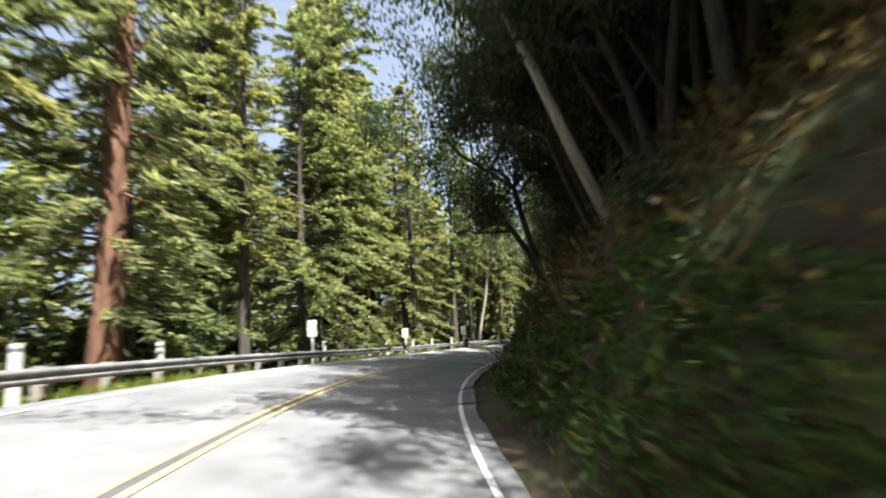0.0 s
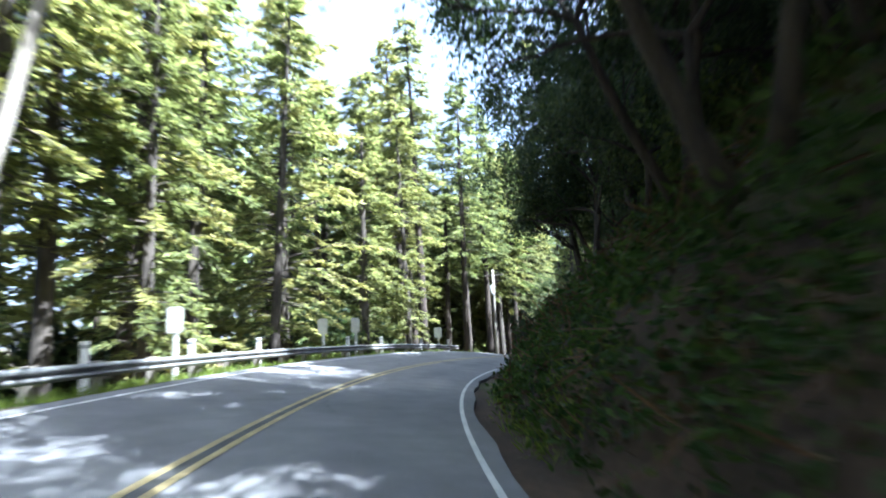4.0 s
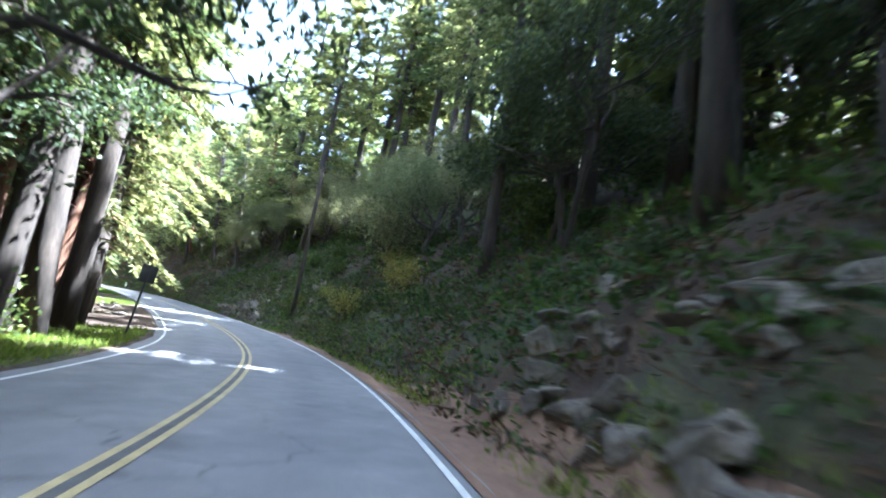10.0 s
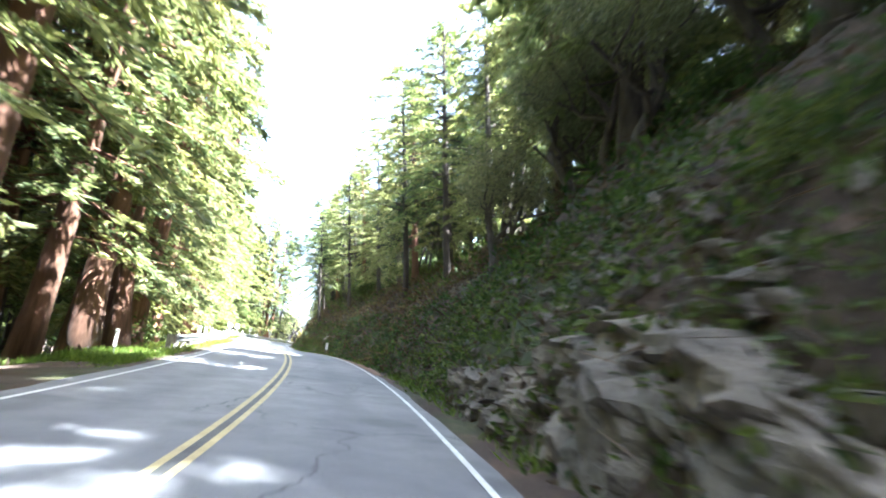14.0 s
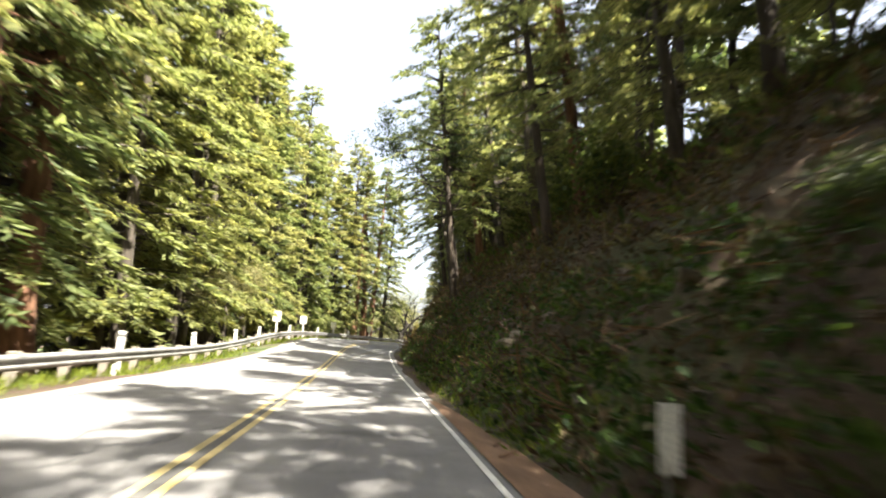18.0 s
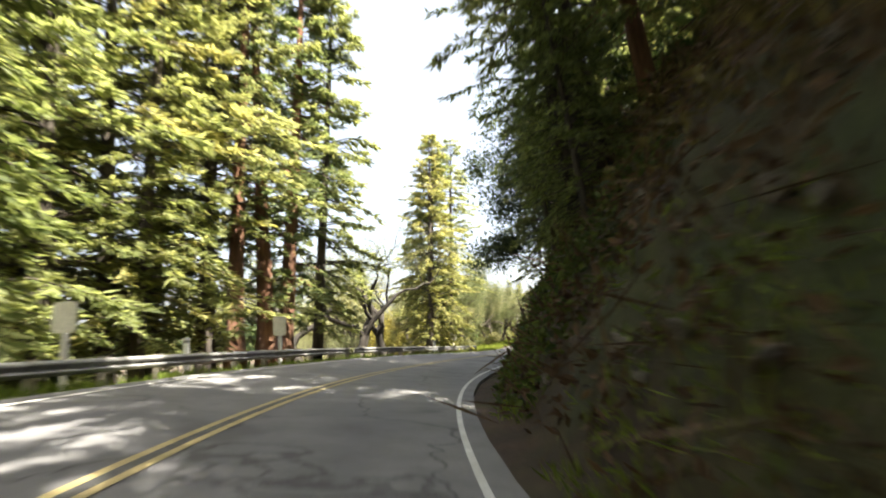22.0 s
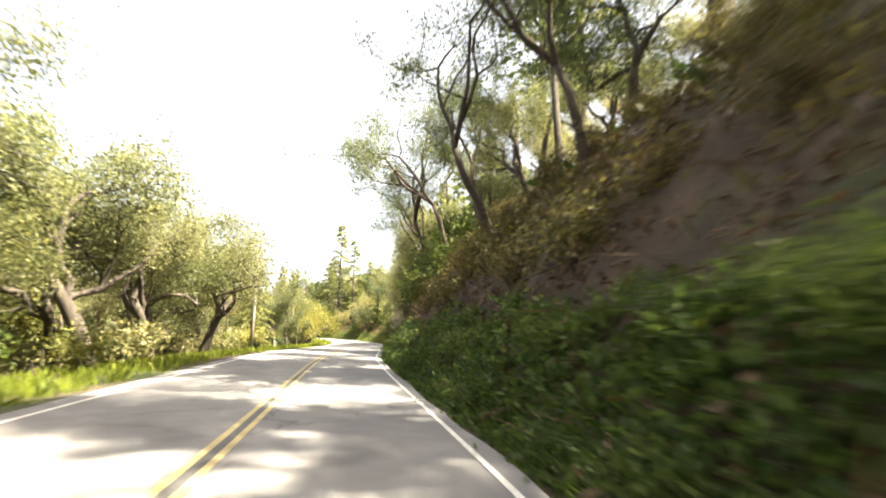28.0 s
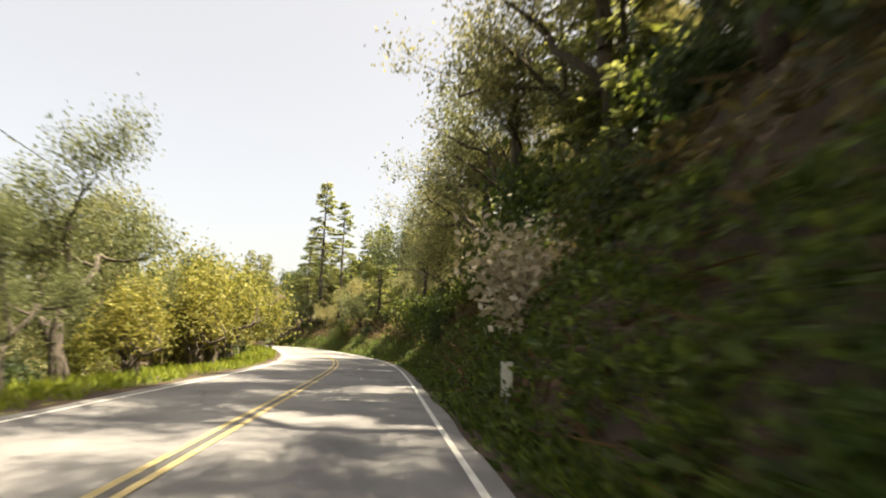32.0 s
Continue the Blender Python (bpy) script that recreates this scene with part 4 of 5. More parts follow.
for i, (a, b) in enumerate(STRETCHES):
    k = (b - a) / 60
    ivy = a in (345, 410)
    lo, hi, patch = (1.85, 3.3 if a == 345 else 4.4, 0.0) if ivy else ((2.6, 6.0, 1.0) if a == 122 else ((2.3, 3.9, 1.0) if a == 10 else (2.3, 5.2, 1.0)))
    cover("fern_cover", "green ferns and ivy covering the roadside bank", "undergrowth", bank_spots(304 if a == 290 else a, b, lo, hi, int((2600 if a == 122 else 4000 if a == 226 else 5000) * k), 100 + i, patch, -0.42 if a < 226 else -0.7), (SHRUB_LEAF if a in (182, 290) else FERN) if not ivy else IVY, 0.185, 0.45, 0.5, 200 + i, 16 if ivy else 7, 0.2)
    cover("bank_brush", "dark tangled brush and creepers on the upper bank", "brush", bank_spots(a, b, 4.2 if a > 10 else 3.4, 9.0, int((900 if a == 226 else 1900) * k), 150 + i, 1.0, -0.3), BROWN_LEAF if a in (10, 226, 290, 345, 410) else FERN, 0.3, 0.35, 0.55, 250 + i, 7, 0.3)
    cover("leaf_litter", "dry brown leaves and twigs lying on the bank", "leaf litter", bank_spots(a, b, 2.3, 11, int((7500 if a == 290 else 5200 if a in (345, 226, 122) else 2700) * k), 120 + i, 0.0), DRY, 0.19, 0.42, 0.3, 220 + i, 6, 0.22)
    cover("twigs", "dead twigs and roots hanging from the bank", "twigs", bank_spots(a, b, 2.4, 10, int((3600 if a in (226, 290) else 1800) * k), 130 + i, 0.0), DRY, 0.9, 0.035, 0.35, 230 + i, 2, 0.3)
    cover("hillside_plants", "dark low plants and brush under the trees on the hillside", "undergrowth", bank_spots(a, b, 6.5, 24, int(2100 * k), 110 + i, 1.0, -0.25), FERN, 0.5, 0.35, 0.6, 210 + i, 4, 0.35)
    cover("bank_grass", "short green grass along the foot of the bank", "grass", spots(a, b, 1.95, 3.6, int(1700 * k), 140 + i, 1.0, 0.3, -0.05), GRASS, 0.22, 0.12, 0.75, 240 + i, 5, 0.1)
    cover("verge_grass", "sunlit green grass on the verge", "grass", spots(208 if a == 182 else a, b, -9.5 if a < 345 else -12.5, -5.95, int(3200 * k), 160 + i, 1.0 if a < 345 else 0.0, 0.25, -0.2), GRASS, 0.22 if a < 345 else 0.36, 0.11, 0.8, 260 + i, 5, 0.12)
    cover("forest_litter", "dry leaves and low plants under the trees", "leaf litter", spots(a, b, -20, -8.5, int(1300 * k), 180 + i, 0.0), DRY, 0.25, 0.35, 0.4, 280 + i, 2, 0.3)


# ---- guard rails and posts ----
def rail_section(s0, s1, d, parent):
    """A W-shaped steel beam following the road."""
    prof = [(0.0, -0.155), (-0.02, -0.14), (-0.075, -0.1), (-0.08, -0.07), (-0.01, -0.02), (-0.01, 0.02), (-0.08, 0.07), (-0.075, 0.1), (-0.02, 0.14), (0.0, 0.155)]
    prof = [(-a, b) for a, b in prof]
    back = [(a - 0.006, b) for a, b in reversed(prof)]
    ring = prof + back
    n, w, verts, faces = 5, len(ring), [], []
    for i in range(n):
        s = s0 + (s1 - s0) * i / (n - 1)
        for a, b in ring:
            p = place(s, d + a, False)
            q = place(s, d, False)
            verts.append((p.x, p.y, q.z + 0.48 + b))
    for i in range(n - 1):
        for j in range(w):
            faces.append((i * w + j, i * w + (j + 1) % w, (i + 1) * w + (j + 1) % w, (i + 1) * w + j))
    faces += [tuple(range(w)), tuple((n - 1) * w + j for j in reversed(range(w)))]
    return part("rail", mesh_of("rail", verts, faces, STEEL), parent)


POST_MESH = Build().box((-0.1, -0.075, -0.5), (0.1, 0.075, 0.69), bevel=0.012).mesh("post", POST_WOOD)
BLOCK_MESH = Build().box((-0.09, -0.07, 0.3), (0.09, 0.07, 0.66), bevel=0.01).mesh("spacer_block", POST_WOOD)


def guard_rail(s0, s1, d):
    ob = tagged(new("guard_rail"), "weathered steel guard rail on grey timber posts along the verge", "guard rail")
    s = s0
    while s < s1 - 0.1:
        e = min(s + 3.81, s1)
        rail_section(s, e, d, ob)
        for q in (s, s + 1.905):
            if q > s1:
                continue
            p = place(q, d - 0.3, False)
            m = Matrix.Translation(p) @ Matrix.Rotation(radians(heading(q)), 4, "Z")
            part("post", POST_MESH, ob, m=m)
            part("spacer_block", BLOCK_MESH, ob, m=m @ Matrix.Translation((0.195, 0, 0)))
        s = e
    return ob


def marker_post(s, d, h=1.15, w=0.18):
    """A flat white timber post standing behind the rail."""
    ob = tagged(new("marker_post"), "white-painted wooden marker post behind the guard rail", "marker post", "marker posts")
    p = place(s, d, False)
    ob.matrix_basis = Matrix.Translation(p) @ Matrix.Rotation(radians(heading(s) + rnd.uniform(-6, 6)), 4, "Z") @ Matrix.Rotation(radians(rnd.uniform(-3, 3)), 4, "Y")
    part("post", Build().box((-w / 2, -0.045, -0.3), (w / 2, 0.045, h), bevel=0.01).mesh("post", WHITE_PAINT), ob)
    part("band", Build().box((-w / 2 - 0.003, -0.048, h - 0.16), (w / 2 + 0.003, 0.048, h - 0.08), bevel=0.003).mesh("band", STEEL), ob)
    return ob


def sign(s, d, panel_w, panel_h, top, label="pale rectangular road marker sign on a white timber post", turn=0.0):
    ob = tagged(new("road_sign"), label, "road sign", "marker signs")
    p = place(s, d, False)
    ob.matrix_basis = Matrix.Translation(p) @ Matrix.Rotation(radians(heading(s) + turn), 4, "Z")
    part("post", Build().box((-0.065, -0.045, -0.3), (0.065, 0.045, top - 0.04), bevel=0.01).mesh("post", WHITE_PAINT), ob)
    bm = bmesh.new()
    bmesh.ops.create_cube(bm, size=1)
    for v in bm.verts:
        v.co = Vector((v.co.x * panel_w, -0.052 + v.co.y * 0.004, top - panel_h / 2 + v.co.z * panel_h))
    up = [e for e in bm.edges if abs(e.verts[0].co.y - e.verts[1].co.y) > 0.001]
    bmesh.ops.bevel(bm, geom=up, offset=0.05, segments=4, affect="EDGES")
    me = bpy.data.meshes.new("panel")
    bm.to_mesh(me)
    bm.free()
    me.materials.append(SIGN_FACE)
    panel = part("panel", me, ob)
    for z in (top - 0.08, top - panel_h + 0.08):
        part("bolt", Build().tube([(0, -0.052, z), (0, -0.064, z)], [0.014, 0.011], 6).mesh("bolt", STEEL), panel)
    return ob


def delineator(s, d, h=1.05, w=0.21):
    ob = tagged(new("delineator"), "white reflector plate on a thin steel stake at the roadside", "delineator", "delineators")
    p = place(s, d)
    ob.matrix_basis = Matrix.Translation(p) @ Matrix.Rotation(radians(heading(s)), 4, "Z")
    part("stake", Build().tube([(0, 0, -0.3), (0, 0, h - 0.02)], [0.022, 0.022], 6).mesh("stake", STEEL), ob)
    part("plate", Build().box((-w / 2, -0.03, h - 0.6), (w / 2, -0.022, h), bevel=0.003).mesh("plate", SIGN_FACE), ob)
    return ob


# ---- trees with a place of their own ----
PALE_STEM = broadleaf("pale leaning trunk with a thin crown beyond the guard rail", "tanoak tree", 17, 0.17, 4.0, 62, BARK_PALE, BAY_LEAF, fork=0.72, twist=0.08, clump=30, levels=3)
plant(PALE_STEM, 95.0, -8.4, 1.0, 0.4, 8, 5)
for s, d, k in ((51.5, 7.0, 1.15), (55.0, 8.6, 1.2), (58.5, 6.8, 1.1), (62.0, 8.4, 1.15), (49.5, 10.5, 1.2), (53.5, 11.5, 1.2)):
    plant(B1, s, d, k, s * 2.3, 9, 185)
plant(DEAD, 50.5, 5.4, 1.0, 0.0, 24, 190)
plant(R3, 84.0, 4.6, 0.6, 1.0, 12, 185)
plant(B1, 92.0, 4.8, 1.1, 2.0, 8, 175)
plant(R3, 126.0, 4.6, 0.75, 1.0, 9, 185)
plant(B1, 64.0, 4.6, 1.15, 1.4, 14, 185)
BIG_FIR = conifer("big old fir with a thick grey furrowed trunk beside the shoulder", "fir tree", 33, 0.36, 12, 4.8, 64, BARK_GREY, FIR_LEAF, gap=0.6, buttress=0.3)
plant(BIG_FIR, 144.6, 4.5, 0.95, 0, 2, 180)
plant(F4, 146.5, 6.6, 0.9, 1, 3, 180)
plant(R3, 150.0, 5.4, 0.8, 2, 3, 170)
RED_HERO = conifer("huge redwood with a flared red-brown trunk near the verge", "redwood tree", 36, 0.56, 9.0, 4.8, 24, BARK_RED, REDWOOD_LEAF, gap=0.6, droop=0.34, buttress=0.5)
for s, d, k in ((217, -9.3, 1.0), (219.5, -10.4, 0.9), (226.5, -9.6, 0.95), (229, -8.9, 0.7), (234.5, -9.6, 0.9), (260.5, -9.4, 0.85), (264.5, -9.6, 0.8), (319.5, -9.4, 0.75), (317.5, -9.8, 0.7)):
    plant(RED_HERO, s, d, k, s * 1.7, 3, s * 40)
for s, d, k in ((175.5, -8.6, 0.95), (177.5, -9.0, 1.1), (179.6, -8.5, 1.2), (182.0, -9.2, 1.1), (184.2, -8.7, 1.2), (186.8, -9.4, 1.0), (190, -9.0, 1.1), (194, -9.5, 1.2), (199.5, -9.2, 1.0), (205, -9.6, 1.1), (211, -9.4, 1.2)):
    plant(R3, s, d, k, s * 2.1, 5, s * 25)
for s, d, k in ((127.0, -10.5, 0.95), (313.8, -11.2, 0.95), (317.8, -11.0, 0.9), (305.0, -10.5, 1.0), (297, -11, 0.95), (288, -10.5, 1.0), (279, -10, 1.0), (272, -10.2, 1.0)):
    plant(F1, s, d, k, s * 1.3, 2, s * 30)
for s, d, k in ((51.0, -9.2, 1.0), (256.0, -9.4, 0.95)):
    plant(R2, s, d, k, s * 1.1, 3, s * 30)
plant(W2, 340.8, -8.6, 0.74, 0.4, 2, 0)
plant(W2, 347.0, -8.8, 0.8, 3.4, 2, 0)
plant(F1, 343.8, -9.6, 0.9, 2.4, 2, 0)
plant(F5, 342.4, -9.4, 1.0, 1.1, 2, 0)
plant(W1, 331.0, 6.8, 0.8, 0.7, 10, 185)
for s, d, k in ((188.5, -10.2, 1.0), (197, -9.6, 0.95), (205.5, -9.8, 1.0), (214, -9.6, 1.0), (223, -9.8, 0.95), (231, -10.2, 1.0)):
    plant(W1, s, d, k, s * 1.3, 4, 5)
GNARLED = broadleaf("gnarled oak with bare twisting limbs against the sky", "oak tree", 10.5, 0.34, 8.0, 49, BARK_BLACK, OAK_LEAF, fork=0.3, twist=0.4, clump=26, leafy=0.07, tight=0.5, lift=0.55, most=7000)
for s, d, k, a in ((334.3, -12.0, 1.45, 0.6), (336.6, -10.8, 1.3, 5.1), (329.5, -13.5, 1.4, 4.0)):
    plant(GNARLED, s, d, k, a, 6, 180)
for s, d, k in ((225, 9.0, 0.7), (233, 8.8, 0.72), (241, 9.0, 0.7), (249, 8.7, 0.75), (256, 9.0, 0.68), (263, 8.6, 0.72), (270, 8.4, 0.7), (277, 8.6, 0.74), (284, 8.2, 0.7), (291, 7.8, 0.7), (298, 7.4, 0.72), (305, 7.2, 0.75), (312, 7.2, 0.75), (319, 7.4, 0.8)):
    plant(W2 if int(s) % 3 else W1, s, d, k, s * 1.9, 8, 185)
for proto, s, d, k, a in ((F5, 308.5, 4.4, 0.45, 2.2), (F5, 312.5, 4.6, 0.5, 0.9), (F5, 321.0, 4.4, 0.55, 4.0), (B3, 325.0, 4.2, 0.9, 1.1), (B3, 328.5, 4.0, 0.8, 5.1)):
    plant(proto, s, d, k, a, 7, 185)
for s, d, k, a, tip in ((236.0, 7.2, 0.85, 2.0, 7), (245.0, 7.0, 0.9, 4.0, 8), (269.0, 6.6, 0.8, 0.5, 8), (280.0, 4.6, 0.85, 3.5, 6), (290.5, 6.0, 0.8, 5.2, 8), (300.0, 5.4, 0.85, 0.8, 8), (309.5, 5.2, 0.85, 2.4, 9), (317.0, 5.4, 0.85, 1.7, 8)):
    plant(W3, s, d, k, a, tip, 185)
plant(B2, 282.5, 5.0, 0.8, 0.6, 8, 185)
plant(F1, 322.8, -8.8, 0.95, 1.1, 3, 0)
plant(R2, 321.2, -9.7, 0.95, 2.1, 3, 0)
plant(B1, 329.0, 5.8, 0.95, 0.2, 8, 185)
for s, d, k in ((333.5, 6.4, 0.9), (340.5, 6.0, 0.9), (345.5, 6.6, 0.95), (337.0, 8.4, 1.0)):
    plant(B1, s, d, k, s, 8, 185)
for s, d, k in ((419.5, 7.8, 1.5), (424.5, 8.2, 1.65), (430.5, 7.2, 1.6), (437.0, 7.0, 1.45), (443.5, 7.2, 1.4)):
    plant(O2, s, d, k, s, 8, 185)
plant(F1, 434.0, 9.4, 0.75, 0.3)
plant(F5, 427.5, 10.5, 0.95, 1.3)
for s, d, k, a, tip in ((358.0, 7.4, 1.0, 0.3, 10), (364.5, 6.6, 0.95, 2.6, 12), (371.5, 6.4, 1.0, 4.4, 16), (378.4, 5.6, 1.1, 0.6, 22), (386.0, 6.6, 1.0, 1.9, 12), (393.0, 6.0, 1.15, 3.3, 24), (400.0, 5.6, 1.2, 0.2, 17), (407.0, 6.4, 1.1, 5.0, 18), (414.5, 6.2, 1.2, 2.2, 20)):
    plant(LEANER, s, d, k, a, tip, 185)
for s, d, k, a in ((382.5, 8.4, 1.0, 3.1), (396.5, 8.8, 1.05, 0.3), (410.5, 8.2, 1.1, 2.2)):
    plant(O2, s, d, k, a, 8, 185)
plant(F5, 417.5, -12.6, 0.6, 0.5)
plant(F5, 452.0, -20.0, 0.75, 1.5)
plant(F3, 456.0, -19.0, 0.9, 2.5)
plant(BRUSH, 419.6, 3.6, 0.9, 0.5, 10, 180)
plant(O5, 420.6, -8.3, 0.62, 0.5)
plant(O4, 428.0, -8.6, 0.8, 1.5)
plant(O5, 427.0, -10.4, 1.25, 0.9)
plant(O2, 431.5, -12.5, 1.3, 2.9)
plant(O4, 441.0, -9.2, 1.45, 0.3)
for s, d, k in ((171.0, -8.6, 1.0), (166.0, -9.4, 1.1)):
    plant(B1, s, d, k, s, 9, 0)
plant(F1, 513.0, 8.0, 1.2, 0.4)
plant(F1, 507.5, 9.5, 0.95, 1.4)
plant(O4, 447.0, -9.0, 1.4, 1.3)


# ---- guard rails, posts and signs ----
guard_rail(14, 128.0, -6.7)
guard_rail(229.5, 348.5, -6.7)
for s in (46.0, 50.5, 62.8, 68.4, 72.7, 77.7, 81.9, 86.4, 97.6, 101.8, 105.9, 113.8, 117.7, 123.0, 127.3, 241.0, 247.0, 252.7, 258.1, 264.9, 271.8, 278.6, 284.0, 293.6, 302.2, 311.0, 337.7):
    marker_post(s, -7.15)
for s, w, h, top in ((61.3, 0.36, 0.66, 1.9), (76.2, 0.36, 0.6, 1.75), (89.2, 0.36, 0.66, 1.95), (100.9, 0.36, 0.6, 1.8), (111.2, 0.36, 0.6, 1.75), (114.6, 0.36, 0.66, 1.9),
                     (125.6, 0.5, 0.62, 1.7), (289.0, 0.42, 0.6, 1.9), (297.7, 0.45, 0.55, 1.75), (306.6, 0.42, 0.5, 1.6), (316.6, 0.42, 0.62, 1.75), (342.5, 0.46, 0.6, 1.7)):
    sign(s, -7.1, w + 0.2, h + 0.16, top + 0.28, turn=-8)
delineator(252.9, 2.35)
delineator(416.8, 2.4, 1.0)
delineator(404.5, -7.6, 0.8, 0.1)
delineator(405.2, -7.6, 0.8, 0.1)
delineator(224.0, -7.6, 0.9, 0.12)


def dark_sign(s, d, top=3.0):
    ob = tagged(new("road_sign"), "road sign on a slim dark steel post, seen edge-on and worn", "road sign")
    p = place(s, d)
    ob.matrix_basis = Matrix.Translation(p) @ Matrix.Rotation(radians(heading(s)), 4, "Z") @ Matrix.Rotation(radians(6), 4, "Y")
    part("post", Build().box((-0.04, -0.03, -0.4), (0.04, 0.03, top), bevel=0.006).mesh("post", BLACK), ob)
    part("panel", Build().box((-0.3, 0.032, top - 0.75), (0.3, 0.04, top - 0.05), bevel=0.003).mesh("panel", BLACK), ob)
    return ob


dark_sign(183.5, -6.4)


# ---- utility poles and wires ----
def utility_pole(s, d, h, r, bark, label, arm=True, box=0.0):
    ob = tagged(new("utility_pole"), label, "utility pole")
    p = place(s, d)
    ob.matrix_basis = Matrix.Translation(p) @ Matrix.Rotation(radians(heading(s)), 4, "Z")
    part("pole", Build().tube([(0, 0, -0.6), (0.01, 0, h * 0.35), (0.0, 0.01, h * 0.7), (0, 0, h)], [r, r * 0.92, r * 0.82, r * 0.72], 14).mesh("pole", bark, True), ob)
    if arm:
        a = part("crossarm", Build().box((-1.1, r * 0.7, h - 0.65), (1.1, r * 0.7 + 0.1, h - 0.52), bevel=0.01).mesh("crossarm", POST_WOOD), ob)
        for x in (-1.0, -0.5, 0.5, 1.0):
            part("insulator", Build().tube([(x, r * 0.7 + 0.05, h - 0.52), (x, r * 0.7 + 0.05, h - 0.46), (x, r * 0.7 + 0.05, h - 0.4), (x, r * 0.7 + 0.05, h - 0.36)], [0.02, 0.045, 0.045, 0.02], 8).mesh("insulator", BLACK), a)
    if box:
        t = part("transformer", Build().tube([(0, -r - 0.24, box - 0.5), (0, -r - 0.24, box - 0.46), (0, -r - 0.24, box + 0.42), (0, -r - 0.24, box + 0.5)], [0.2, 0.23, 0.23, 0.14], 14).mesh("transformer", METAL_BOX, True), ob, "grey steel transformer can")
        part("bracket", Build().box((-0.05, -r - 0.05, box - 0.3), (0.05, 0, box + 0.3), bevel=0.008).mesh("bracket", STEEL), t)
    return ob


utility_pole(141.8, -9.1, 9.6, 0.15, POST_WOOD, "grey timber utility pole carrying a steel transformer can", box=7.4)
utility_pole(197.4, 2.8, 11.0, 0.16, BARK_DARK, "dark creosoted timber utility pole on the bank", arm=False)
utility_pole(400.0, -8.4, 7.6, 0.14, POST_WOOD, "pale weathered timber utility pole beside the grass verge")
utility_pole(455.0, -12.5, 8.6, 0.14, POST_WOOD, "weathered timber utility pole among the trees")


def wire(a, b, ha, hb, sag):
    pa, pb = place(*a) + Vector((0, 0, ha)), place(*b) + Vector((0, 0, hb))
    pts = []
    for i in range(17):
        f = i / 16
        p = pa.lerp(pb, f)
        p.z -= sag * 4 * f * (1 - f)
        pts.append(p)
    return tagged(new("overhead_wire", Build().tube(pts, [0.014] * 17, 5).mesh("overhead_wire", BLACK)), "black overhead wire strung between timber poles", "wire", "overhead wires")


for off in (-0.9, 0.9):
    wire((400.0, -8.4 + off), (455.0, -12.5 + off), 7.1, 8.1, 0.7)
    wire((350.0, -14.0 + off), (400.0, -8.4 + off), 8.0, 7.1, 0.7)


# ---- rocks ----
def rock_meshes(n, seed):
    out, rng = [], np.random.RandomState(seed)
    for _ in range(n):
        bm = bmesh.new()
        pts = rng.uniform(-0.5, 0.5, (13, 3)) * np.array([1.0, 0.8, 0.75])
        for p in pts:
            bm.verts.new(p)
        bmesh.ops.convex_hull(bm, input=bm.verts[:])
        bmesh.ops.delete(bm, geom=[v for v in bm.verts if not v.link_faces], context="VERTS")
        bmesh.ops.bevel(bm, geom=bm.edges[:], offset=0.035, segments=1, affect="EDGES")
        me = bpy.data.meshes.new("rock")
        bm.to_mesh(me)
        bm.free()
        me.materials.append(ROCK)
        out.append(me)
    return out


ROCKS = rock_meshes(7, 3)


def outcrop(label, s0, s1, d0, h0, h1, count, size, seed):
    """Broken blocks set into the face of the bank."""
    rng = np.random.RandomState(seed)
    ob = tagged(new("rock_outcrop"), label, "rock outcrop")
    for _ in range(count):
        s = rng.uniform(s0, s1)
        want = rng.uniform(h0, h1)
        d = d0
        base = place(s, TAR_R, False).z
        while d < 12 and place(s, d, False).z - base < want:
            d += 0.08
        p = place(s, d)
        k = size * rng.uniform(0.5, 1.5)
        m = Matrix.Translation(p + Vector((0, 0, 0.05))) @ Matrix.Rotation(radians(heading(s)) + rng.normal(0, 0.3), 4, "Z") @ Euler(rng.normal(0, 0.25, 3)).to_matrix().to_4x4() @ Matrix.Diagonal((k, k * rng.uniform(0.9, 1.6), k * rng.uniform(0.6, 1.0), 1))
        part("rock", ROCKS[rng.randint(0, len(ROCKS))], ob, m=m)
    return ob


def rock_face(parent, s0, s1, foot, high, seed):
    """The standing face of the outcrop, stepped along its joints and running back into the bank."""
    cols, rows = int((s1 - s0) / 0.2), 22
    verts, faces = [], []
    for i in range(cols + 1):
        s = s0 + (s1 - s0) * i / cols
        f = i / cols
        top = high * (0.72 + 0.28 * math.sin(f * 9.0 + seed)) * min(1.0, 0.25 + f * 5, 0.35 + (1 - f) * 6)
        low = place(s, foot).z - 0.4
        for j in range(rows + 1):
            z = (top + 0.4) * j / rows
            q = Vector((s * 1.05 + 0.3 * math.sin(z * 2.1), z * 1.25 + 0.25 * math.sin(s * 1.7), seed))
            out = 0.5 * noise.cell(q) + 0.26 * noise.cell(q * 2.3) + 0.12 * noise.cell(q * 5.1) + 0.16 * noise.noise(q * 1.6)
            back = max(0, j - rows + 4)
            d = foot + 0.3 - 0.42 * out + 0.2 * z + 0.3 * back
            z += 0.25 * lumps(s, z, 1.3, 2.0) - 0.04 * back
            x, y, _, _, tx, ty = frame_at(s)
            verts.append((x + ty * d, y - tx * d, low + z))
    w = rows + 1
    for i in range(cols):
        for j in range(rows):
            faces.append((i * w + j, (i + 1) * w + j, (i + 1) * w + j + 1, i * w + j + 1))
    return part("rock_face", mesh_of("rock_face", verts, faces, ROCK), parent)


cliff = outcrop("tall outcrop of broken tan and grey rock in the cut bank", 205, 218, 1.9, 0.3, 4.2, 150, 0.42, 4)
